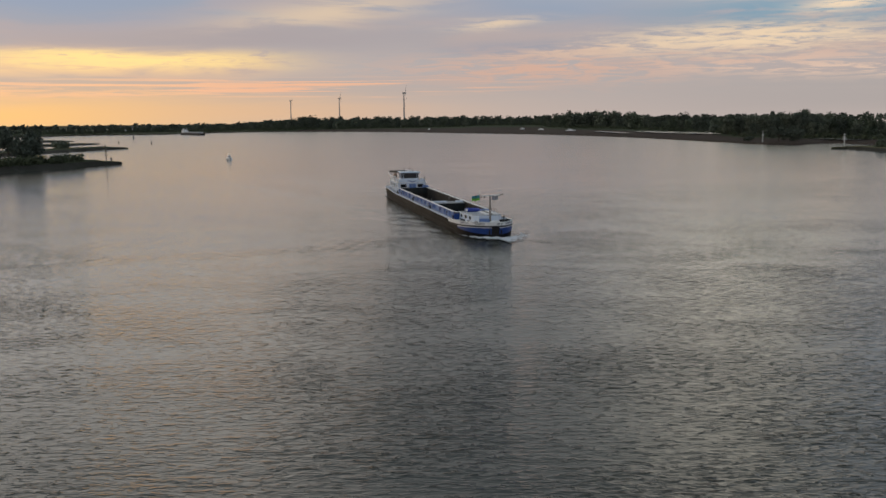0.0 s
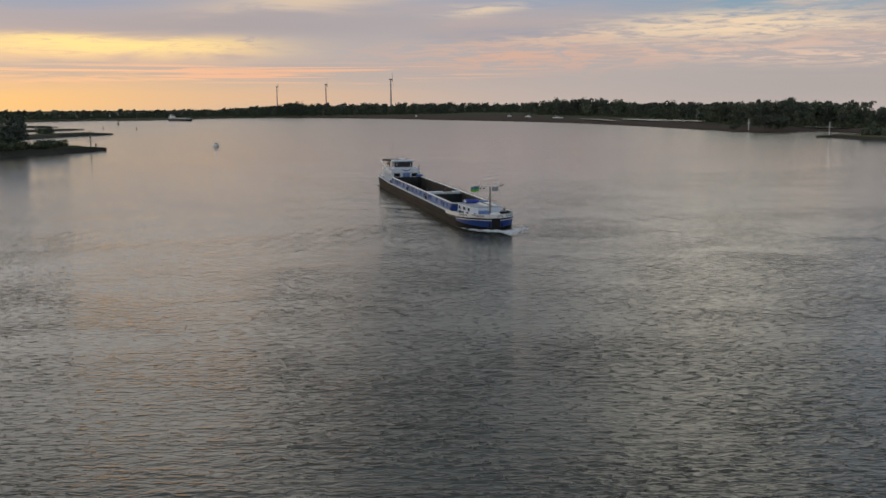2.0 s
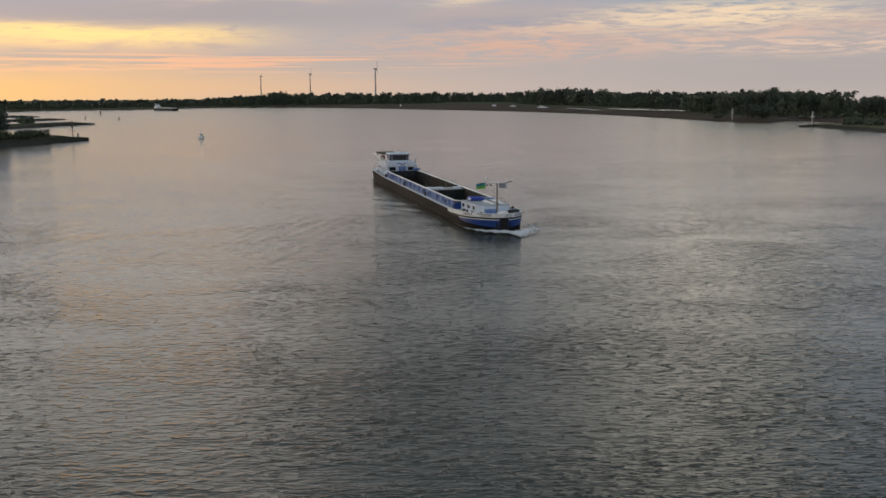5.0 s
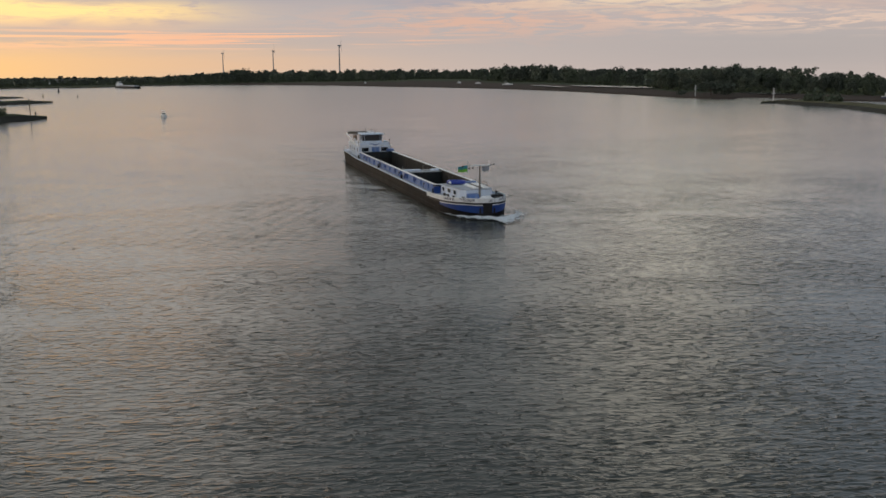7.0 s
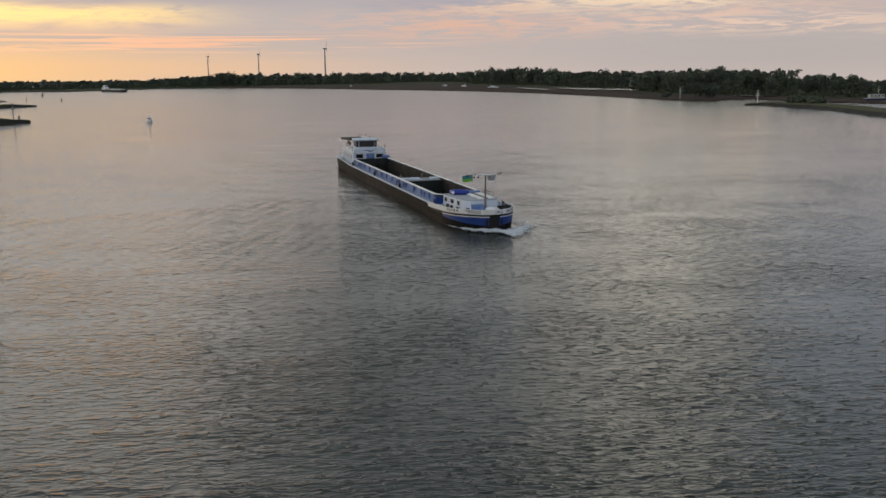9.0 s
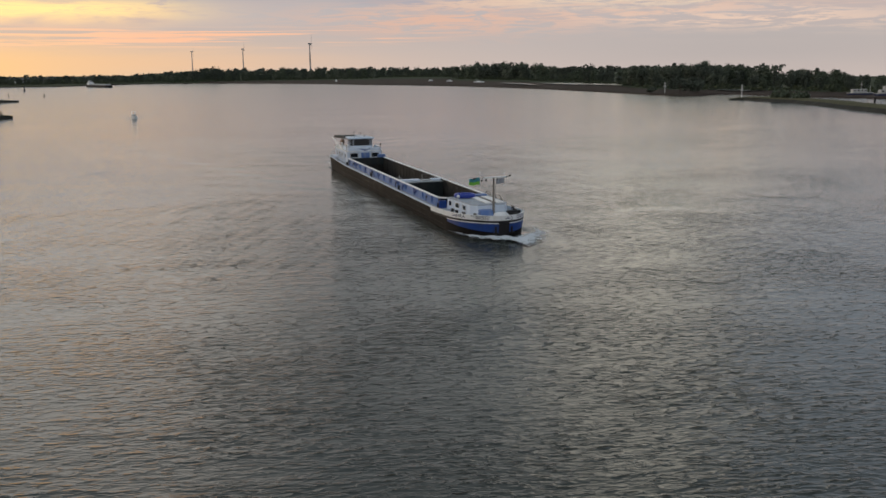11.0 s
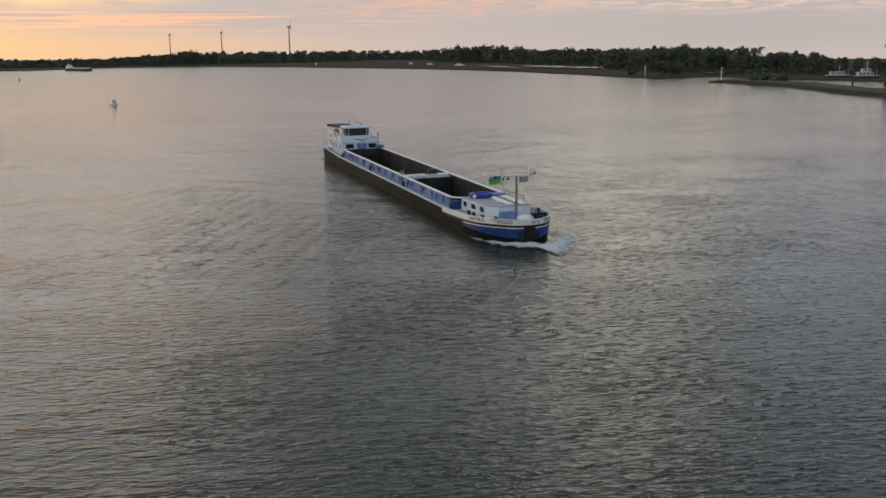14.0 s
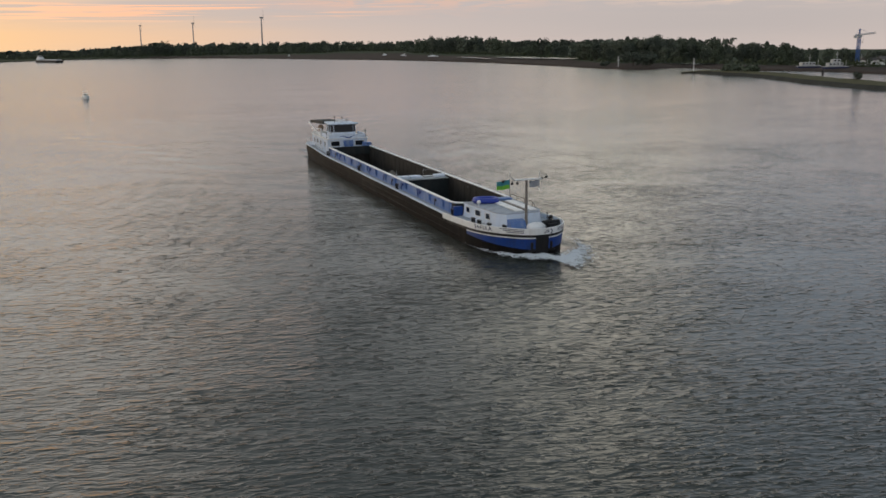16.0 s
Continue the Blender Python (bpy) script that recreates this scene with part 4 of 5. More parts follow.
    s.rod((-81.5, -3.3, 6.0), (-88.6, -3.4, 5.4), 0.06)
    part("davit", s, WHITE, barge, "white boat davit")
    s = Shape()
    pts = [contour(q, 2.5) for q in HULL_S if contour(q, 2).x < -74.5]
    for sign in (1, -1):
        line = [(p.x + 0.15, p.y * 0.96 * sign, 3.45) for p in pts]
        s.pipe(line, 0.035, 5)
        s.pipe([(x, y, 3.0) for x, y, z in line], 0.025, 5)
        for x, y, z in line[::4]:
            s.rod((x, y, 2.4), (x, y, 3.45), 0.035, seg=5)
    part("stern_rail", s, STEEL, barge, "grey pipe rail round the stern")
    s = Shape()
    s.box(-90.9, -90.1, -2.6, -1.6, 2.05, 3.6, 0.08)
    part("deck_box", s, BLACK, barge, "dark deck box")
    s = Shape()
    for x, y in ((-74.6, 2.9), (-74.6, 3.7)):
        s.box(x - 0.4, x + 0.5, y - 0.35, y + 0.35, 2.1, 3.9, 0.05)
    part("deck_locker", s, COAM_BLUE, barge, "blue deck locker in front of the house")
    s = Shape()
    s.rod((-76, 3.5, 4.6), (-76, 3.5, 6.1), 0.04)
    s.box(-76.1, -75.9, 3.4, 3.6, 5.7, 6.1, 0.03)
    part("side_lamp_post", s, BLACK, barge, "dark navigation lamp post")
    s = Shape()
    s.rod((-76, -3.6, 4.6), (-76, -3.6, 5.9), 0.04)
    part("side_lamp_post", s, BLACK, barge, "dark navigation lamp post")


build_aft()


def build_fore():
    # low cabin on the foredeck with a sloping front
    s = Shape()
    foot = [(-12.0, -3.15), (-4.6, -2.4), (-3.4, -1.7), (-3.4, 2.2), (-4.6, 2.9), (-12.0, 3.0)]
    top = [(-12.0, -3.05), (-4.8, -2.3), (-3.7, -1.6), (-3.7, 2.1), (-4.8, 2.8), (-12.0, 2.9)]
    s.loft([[(x, y, 2.05) for x, y in foot], [(x, y, 3.55) for x, y in top]])
    c = part("fore_cabin", s, PALE, barge, "low pale blue-white cabin on the foredeck")
    s = Shape()
    s.loft([[(x - (0.05 if x < -11 else -0.05), y * 1.02, 3.55) for x, y in top], [(x, y * 0.99, 3.66) for x, y in top]])
    part("cabin_roof", s, DECK, c, "pale grey cabin roof")
    for y0, y1, mat in ((-0.3, 0.65, WHITE), (0.85, 1.15, MAST), (1.35, 2.3, WHITE)):
        s = Shape()
        s.box(-10.6, -4.3, y0, y1, 3.66, 3.80, 0.04)
        part("roof_hatch", s, mat, c, "long roof hatch")
    s = Shape()
    s.box(-12.1, -10.9, 0.2, 2.4, 3.66, 3.95, 0.06)
    part("roof_locker", s, COAM_BLUE, c, "grey-blue roof locker")
    for x, w in ((-10.9, 0.8), (-8.6, 1.2), (-6.4, 0.9)):
        for sign in (-1, 1):
            y = (3.13 - (x + 12) * 0.1014 if sign < 0 else 2.98 - (x + 12) * 0.0137) * sign
            pane = window(c, x, y, 2.95, w, 0.62, "x", sign)
            turn = Matrix.Translation((x, y, 2.95)) @ pose(0, 0, 0, 3.8 * -sign, 0, 5.8 if sign < 0 else -0.8) @ Matrix.Translation((-x, -y, -2.95))
            for q in [pane, *pane.children]:
                q.data.transform(turn)
    s = Shape()
    for y in (2.5,):
        s.pipe([(-11.8, y, 3.7), (-11.6, y, 4.3), (-6, y, 4.35), (-4.2, y - 0.5, 4.0)], 0.05)
        for x in (-10, -8, -6):
            s.rod((x, y, 3.6), (x, y, 4.33), 0.04)
    part("roof_rail", s, MAST, c, "grey pipe rail on the roof")
    s = Shape()
    s.rod((-8.8, -2.6, 3.6), (-8.8, -2.6, 4.0), 0.05)
    s.ball((-8.8, -2.6, 4.15), 0.24)
    part("white_vent", s, WHITE, c, "round white vent")
    # blue box, white hatch, winch and bollards on the foredeck
    s = Shape()
    s.loft([[(-3.3, -1.7, 2.05), (-2.1, -1.7, 2.05), (-2.1, 0.0, 2.05), (-3.3, 0.0, 2.05)], [(-3.3, -1.7, 3.1), (-2.5, -1.7, 3.0), (-2.5, 0.0, 3.0), (-3.3, 0.0, 3.1)]])
    part("hatch_box", s, COAM_BLUE, barge, "blue slant-topped deck box")
    s = Shape()
    s.ball((-1.7, 0.9, 2.45), 0.85, 1.1, 0.45, 14, 8)
    part("winch_cover", s, WHITE, barge, "white rounded winch cover", smooth=True)
    s = Shape()
    s.box(-2.2, -0.8, 1.9, 3.1, 2.05, 2.8, 0.08)
    s.rod((-1.5, 1.6, 2.75), (-1.5, 3.4, 2.75), 0.32, seg=12)
    part("anchor_winch", s, BLACK, barge, "black anchor winch")
    for x, y in ((-2.0, -2.6), (-3.6, -3.6), (-5.6, -3.9), (-7.0, -4.0), (-2.0, 3.0), (-2.9, 3.4), (-4.2, 3.8), (-12.6, -4.2), (-72.5, -4.3), (-52, -4.35), (-33, -4.35)):
        s = Shape()
        for dx in (-0.22, 0.22):
            s.rod((x + dx, y, 2.05), (x + dx, y, 2.72), 0.14, seg=10)
            s.rod((x + dx, y, 2.72), (x + dx, y, 2.80), 0.19, seg=10)
        s.box(x - 0.45, x + 0.45, y - 0.2, y + 0.2, 2.04, 2.12, 0.02)
        part("bollard", s, BLACK, barge, "black double bollard")
    s = Shape()
    s.rod((-1.0, 2.2, 2.05), (-1.0, 2.2, 3.4), 0.05)
    s.ball((-1.0, 2.2, 3.55), 0.2)
    s.rod((-3.2, 2.9, 2.05), (-3.2, 2.9, 3.6), 0.05)
    part("deck_lamp_post", s, BLACK, barge, "dark deck lamp post")
    s = Shape()
    s.box(-12.62, -12.12, -4.25, -3.15, 2.05, 3.15, 0.05)
    part("deck_locker", s, BLUE, barge, "deep blue locker beside the fore cabin")
    # mast with crossbar, lamps and flags
    m = Shape()
    m.rod((-2.6, 0.15, 2.05), (-2.6, 0.15, 7.4), 0.17, 0.12, 10)
    mast = part("mast", m, MAST, barge, "weathered bow mast")
    s = Shape()
    s.box(-2.74, -2.46, -1.2, 1.9, 7.36, 7.52, 0.05)
    part("crossbar", s, WHITE, mast, "white crossbar")
    for y, z in ((-1.5, 7.1), (-0.9, 7.1), (1.9, 7.45), (2.4, 7.6), (0.6, 7.1), (-2.5, 7.4)):
        s = Shape()
        s.ball((-2.6, y, z), 0.15)
        s.rod((-2.6, y, z), (-2.6, y * 0.9, 7.5), 0.03, seg=5)
        part("lamp", s, BLACK, mast, "small dark lamp")
    for y, z0, z1, tip in ((-1.75, 6.0, 8.4, 0.0), (1.6, 6.2, 8.2, 0.0)):
        s = Shape()
        s.rod((-2.6, y, z0), (-2.6, y, z1), 0.03, seg=5)
        s.rod((-2.6, y, z0 + 1.9 if y < 0 else z0 + 1.4), (-2.6, -1.2 if y < 0 else 1.6, 7.44), 0.03, seg=5)
        part("flag_staff", s, STEEL, mast)

    def cloth(y0, y1, z0, z1, lift):
        """A flag of rigid folds that streams to starboard."""
        q = Shape()
        rows = [[(-2.6 + 0.16 * math.sin(u * 8 + 1) * u, y0 + (y1 - y0) * u, z0 + (z1 - z0) * v - 0.16 * u * lift + 0.05 * math.sin(u * 9)) for u in [i / 10 for i in range(11)]] for v in (0, 0.33, 0.66, 1)]
        q.loft(rows, caps=False, closed=False)
        return q
    part("flag", cloth(-1.75, -3.25, 6.55, 7.0, 0.4), GREEN, mast, "green lower half of the flag")
    part("flag", cloth(-1.75, -3.25, 7.0, 7.5, 0.9), TEAL, mast, "blue upper half of the flag")
    part("flag", cloth(1.6, 0.45, 6.6, 7.3, 0.3), GREYCLOTH, mast, "small grey flag")
    # inflatable dinghy on the cabin roof
    d = thing("dinghy", "deep blue inflatable dinghy upturned on the cabin roof", "boat")
    d.parent = None
    s = Shape()
    path = [(1.2 * math.copysign(abs(math.cos(a)) ** 0.7, math.cos(a)), 0.8 * math.copysign(abs(math.sin(a)) ** 0.8, math.sin(a)), 0.0) for a in [i / 28 * math.tau for i in range(28)]]
    rings = []
    for i, p in enumerate(path):
        q, r = Vector(path[i - 1]), Vector(path[(i + 1) % 28])
        e = (r - q).normalized()
        n = Vector((e.y, -e.x, 0))
        rings.append([tuple(Vector(p) + n * (0.3 * math.cos(b)) + Vector((0, 0, 0.3 + 0.3 * math.sin(b)))) for b in [j / 10 * math.tau for j in range(10)]])
    rings.append(rings[0])
    s.loft(rings, caps=False)
    part("tube", s, RUBBER, d, smooth=True)
    s = Shape()
    s.box(-1.1, 1.1, -0.65, 0.65, 0.12, 0.25, 0.05)
    part("boat_floor", s, RUBBER, d)
    return d


dinghy = build_fore()
FLOAT = Matrix.Translation((0, 0, 0.2)) @ Matrix.Diagonal((0.996, 1.0, 0.966, 1))  # rides high and empty
DINGHY_ON_BARGE = pose(-10.6, -1.0, 3.75, 0, 0, 78)


def build_lettering():
    """The name and the emblem lines on the bow, bent along the plating."""
    cu = bpy.data.curves.new("name", "FONT")
    cu.body, cu.size, cu.extrude, cu.offset = "SAFIRA", 0.62, 0.01, 0.004
    cu.space_character = 1.3
    tmp = new("name_text", cu)
    bpy.context.view_layer.update()
    me = bpy.data.meshes.new_from_object(tmp.evaluated_get(bpy.context.evaluated_depsgraph_get()))
    bpy.data.objects.remove(tmp)
    # arc length along the bow at bulwark height
    grid = [0.7 + 0.3 * i / 600 for i in range(601)]
    pts = [contour(q, 2.4) for q in grid]
    arc = [0.0]
    for p, q in zip(pts, pts[1:]):
        arc.append(arc[-1] + (q - p).length)

    def place(u, z, out, sign):
        q = float(np.interp(u, arc, grid))
        p = contour(q, z)
        e = (contour(min(1, q + 0.003), z) - contour(q - 0.003, z)).normalized()
        n = Vector((e.y, -e.x, 0))
        if n.dot(p - Vector((-40, 0, z))) < 0:
            n = -n
        p = p + n * out
        return (p.x, p.y * sign, p.z)
    start = float(np.interp(-4.9, [p.x for p in pts], arc))
    zb = lambda u: top_z(float(np.interp(u, arc, grid))) - 0.46
    s = Shape()
    wide = max(v.co.x for v in me.vertices)
    for f in me.polygons:
        s.poly([place(start + me.vertices[i].co.x * 3.1 / wide, zb(start + me.vertices[i].co.x * 3.1 / wide) + me.vertices[i].co.y, 0.045 + me.vertices[i].co.z, 1) for i in f.vertices])
    part("name_lettering", s, NAVY, barge, "dark blue ship's name")
    full = arc[-1]
    for sign in (1, -1):
        for i, (u0, u1) in enumerate(((full - 4.6, full - 1.9), (full - 4.2, full - 1.9), (full - 3.8, full - 1.9))):
            s = Shape()
            n = 14
            z = lambda u: zb(u) + 0.36 - 0.17 * i
            lo = [place(u0 + (u1 - u0) * k / n, z(u0 + (u1 - u0) * k / n), 0.05, sign) for k in range(n + 1)]
            up = [place(u0 + (u1 - u0) * k / n, z(u0 + (u1 - u0) * k / n) + 0.07, 0.05, sign) for k in range(n + 1)]
            s.loft([lo, up], caps=False, closed=False)
            part("bow_line", s, NAVY, barge, "thin blue line")
    # plain emblem round the stem and anchor pocket
    s = Shape()
    for k in range(12):
        a0, a1 = k / 12 * math.pi - 1.57, (k + 1) / 12 * math.pi - 1.57
        for (r0, r1) in ((0.16, 0.26),):
            q = [(full + 0.9 + r * math.cos(a), 2.55 + r * math.sin(a)) for r, a in ((r0, a0), (r1, a0), (r1, a1), (r0, a1))]
            s.poly([place(2 * full - u if u > full else u, z, 0.06, -1 if u > full else 1) for u, z in q])
    for u0, u1, z0 in ((full + 0.1, full + 0.75, 2.48), (full + 0.3, full + 0.75, 2.66)):
        s.poly([place(2 * full - u, z, 0.06, -1) for u, z in ((u0, z0), (u1, z0), (u1, z0 + 0.08), (u0 + 0.1, z0 + 0.08))])
    part("bow_emblem", s, NAVY, barge, "blue curved bow emblem")
    for sign in (1, -1):
        s = Shape()
        p = Vector(place(full - 1.1, 1.0, 0.08, sign))
        s.box(p.x - 0.1, p.x + 0.06, p.y - 0.14, p.y + 0.14, 0.6, 1.5, 0.05)
        s.box(p.x - 0.1, p.x + 0.1, p.y - 0.4, p.y + 0.4, 0.5, 0.75, 0.06)
        part("anchor", s, BLACK, barge, "black anchor against the bow")


build_lettering()
for o in barge.children_recursive:
    if o.name.split(".")[0] in ("coaming", "coaming_rim", "coaming_stay", "coaming_fitting", "coaming_corner", "corner_rim", "aft_coaming", "hold_floor", "hold_wall",
                                "hold_rib", "hold_pocket", "hold_end", "cross_bulkhead", "walkway", "walkway_rail"):
        o.data.transform(Matrix.Translation((0, -0.17, 0)) @ Matrix.Diagonal((1, 0.956, 1, 1)))
    o.data.transform(FLOAT)


# ---- moving water round the barge ----
WAKE_HEIGHT = 0.15


def foam_sheet(name, rows, thick, parent_label):
    """A thin sheet of broken white water; thick is the cover at each corner."""
    s = Shape()
    s.loft(rows, caps=False, closed=False)
    me = s.mesh(name, FOAM, True)
    at = me.attributes.new("thick", "FLOAT", "POINT")
    at.data.foreach_set("value", [v for r in thick for v in r])
    return tagged(new(name, me), parent_label, "foam", kind="stuff")


def bow_wave():
    """The curl of white water pushed ahead of the bow and trailing down both sides, and the waves that spread from it."""
    rows, thick = [], []
    n = 60
    for k, (out, z, c) in enumerate(((-0.15, 0.30, 0.40), (0.35, 0.45, 0.62), (0.8, 0.42, 0.70), (1.3, 0.22, 0.55), (1.9, 0.09, 0.36), (2.6, 0.04, 0.2))):
        row, tr = [], []
        for i in range(2 * n + 1):
            u = i / n - 1
            sign = 1 if u <= 0 else -1
            q = 1 - abs(u) * 0.34
            p = contour(q, 0.1)
            e = (contour(min(1, q + 0.004), 0.1) - contour(q - 0.004, 0.1)).normalized()
            d = Vector((e.y, -e.x, 0))
            if d.dot(p - Vector((-40, 0, 0.1))) < 0:
                d = -d
            fade = max(0.0, 1 - abs(u) * 1.35)
            spread = (0.55 + 0.75 * fade) * (1 + 0.25 * noise.noise(Vector((u * 9, out, 0)))) * (2.7 if sign < 0 else 1.0)
            p = p + d * out * spread + Vector((-abs(u) * out * 2.0, 0, 0))
            row.append((p.x, p.y * sign, 0.03 + z * (0.25 + 0.75 * fade) * (1 + 0.35 * noise.noise(Vector((u * 14, k, 3))))))
            tr.append(max(0.0, c * (0.35 + 0.65 * fade) * (0.64 if sign < 0 and k < 2 else 0.95) + 0.06))
        rows.append(row)
        thick.append(tr)
    return foam_sheet("bow_wave", rows, thick, "curl of white foam pushed up by the bow")


def side_wash():
    out = []
    for sign in (1, -1):
        rows, thick = [], []
        for k, (o, c) in enumerate(((0.0, 0.36), (0.6, 0.42), (1.6, 0.38), (3.0, 0.33), (5.0, 0.15))):
            row, tr = [], []
            for i in range(80):
                x = -9 - i * 1.05
                y = -BEAM - 0.05 - o * (0.4 + 0.6 * i / 80 + 0.3 * noise.noise(Vector((x * 0.3, k, sign))))
                row.append((x, y * sign, 0.05 + 0.05 * noise.noise(Vector((x, o, 2)))))
                tr.append(c * (0.8 + 0.5 * noise.noise(Vector((x * 0.15, k * 0.4, sign * 4)))))
            rows.append(row)
            thick.append(tr)
        out.append(foam_sheet("side_wash", rows, thick, "broken foam washing along the hull"))
    return out


def stern_wake():
    rows, thick = [], []
    for k in range(9):
        v = k / 8 * 2 - 1
        row, tr = [], []
        for i in range(70):
            x = -86 - i * 2.2
            w = 3.6 + i * 0.16
            row.append((x, v * w + 0.6 * noise.noise(Vector((x * 0.1, v * 3, 0))), 0.04))
            tr.append((0.66 * math.exp(-i / 8) + 0.33 * math.exp(-i / 40)) * (1 - 0.5 * v * v))
        rows.append(row)
        thick.append(tr)
    return foam_sheet("stern_wake", rows, thick, "churned foam trailing behind the stern")


def ship_waves():
    """The ship's own wave pattern as one gently raised sheet: waves from bow and stern by deep-water theory."""
    step, speed = 0.8, 4.5
    xs, ys = np.arange(30.0, -215.0, -step), np.arange(-78.0, 78.01, step)
    gx, gy = np.meshgrid(xs, ys, indexing="ij")
    h = np.zeros_like(gx)
    k0 = 9.81 / speed ** 2
    for x0, y0, amp in ((0.0, 3.0, 1.0), (0.0, -3.0, 1.0), (-12.0, 4.6, -0.5), (-12.0, -4.6, -0.5), (-88.0, 2.5, 0.9), (-88.0, -2.5, 0.9)):
        dx, dy = x0 - gx, gy - y0
        acc = np.zeros_like(gx)
        for th in np.linspace(-1.36, 1.36, 110):
            k = k0 / math.cos(th) ** 2
            behind = 1 / (1 + np.exp(-(dx * math.cos(th) + dy * math.sin(th)) / 1.2))
            acc += behind * np.sin(k * (dx * math.cos(th) + dy * math.sin(th))) * math.exp(-0.45 * k) * (0.35 + abs(math.sin(th)) ** 1.5)
        h += acc * amp * 0.025 / (1 + 0.004 * np.hypot(dx, dy))
    h = np.clip(h * WAKE_HEIGHT, -0.13, 0.13)
    inside = lambda v, lo, hi, w: np.clip((v - lo) / w, 0, 1) * np.clip((hi - v) / w, 0, 1)
    edge = inside(gx, xs[-1], xs[0], 22.0) * inside(gy, ys[0], ys[-1], 22.0)
    edge = edge * edge * (3 - 2 * edge)
    hull = np.clip((np.abs(gy) - 3.9) / 0.9, 0, 1)
    hull = np.where((gx < -1.5) & (gx > -89.0), hull, 1.0)
    z = edge * (0.14 + h) * hull - 0.012 - 0.5 * (1 - hull)
    n, w = gx.shape
    me = bpy.data.meshes.new("wake_wave")
    quads = [(i * w + j, (i + 1) * w + j, (i + 1) * w + j + 1, i * w + j + 1) for i in range(n - 1) for j in range(w - 1)]
    me.from_pydata(np.stack([gx, gy, z], -1).reshape(-1, 3).tolist(), [], quads)
    me.materials.append(WAKE_WATER)
    me.polygons.foreach_set("use_smooth", [True] * len(quads))
    me.update()
    if me.polygons[0].normal.z < 0:
        me.flip_normals()
    return tagged(new("wake_wave", me), "low smooth waves spreading behind the barge", "wave", "", "stuff")


FLAT = Matrix.Diagonal((0.996, 1.0, 1, 1))
RIDING = [bow_wave(), *side_wash(), stern_wake(), ship_waves()]
for o in RIDING:
    o.data.transform(FLAT if o.name.startswith("wake_wave") else Matrix.Translation((0, 0, 0.13)) @ FLAT)


# ---- far things ----
def turbine(az, d, hub):
    t = thing("wind_turbine", "slim grey three-bladed wind turbine behind the woods", "wind turbine", Matrix.Translation(polar(az, d, 2)) @ pose(0, 0, 0, 0, 0, -az + 10), "wind turbines")
    s = Shape()
    s.rod((0, 0, 0), (0, 0, hub - 4), 2.6, 1.5, 12)
    part("tower", s, TURBINE, t)
    s = Shape()
    s.box(-4.5, 4, -1.8, 1.8, hub - 5, hub - 1, 0.6)
    part("nacelle", s, TURBINE, t)
    r = new("rotor")
    r.parent = t
    r.matrix_basis = Matrix.Translation((5.0, 0, hub - 3))
    s = Shape()
    s.ball((0, 0, 0), 1.9)
    part("hub", s, TURBINE, r)
    for i in range(3):
        a = i * math.tau / 3 + az
        s = Shape()
        u = Vector((0, math.sin(a), math.cos(a)))
        w = Vector((0, math.cos(a), -math.sin(a)))
        s.loft([[tuple(u * q + w * c + Vector((o, 0, 0))) for c, o in ((-k, 0), (0, 0.4 * k), (k, 0), (0, -0.4 * k))] for q, k in ((1, 0.8), (6, 1.4), (16, 0.9), (26, 0.25))])
        part("blade", s, TURBINE, r)


for az, d in ((-9.37, 3950), (-6.38, 3480), (-2.36, 2730)):
    turbine(az, d, 90)


def beacon(az, d, h, label, z=1.2):
    b = thing("beacon", label, "beacon", Matrix.Translation(polar(az, d, z)), "river beacons")
    s = Shape()
    s.rod((0, 0, -1.5), (0, 0, h * 0.55), 0.36, 0.3)
    part("post", s, WORN_WHITE, b)
    s = Shape()
    s.box(-0.9, 0.9, -0.9, 0.9, h * 0.55, h * 0.58)
    for x, y in ((-0.85, -0.85), (0.85, -0.85), (0.85, 0.85), (-0.85, 0.85)):
        s.rod((x, y, h * 0.58), (x, y, h * 0.72), 0.06, seg=5)
    part("platform", s, STEEL, b)
    s = Shape()
    s.rod((0, 0, h * 0.58), (0, 0, h * 0.82), 0.5, 0.42, 10)
    part("lantern_house", s, WORN_WHITE, b)
    s = Shape()
    s.ball((0, 0, h * 0.92), 0.5, 0.5, 0.6)
    part("lantern", s, WORN_WHITE, b)


beacon(19.4, 680, 7.6, "white river beacon on the brown shore")
beacon(23.85, 588, 8.0, "white river beacon at the tip of the harbour spit", 1.0)


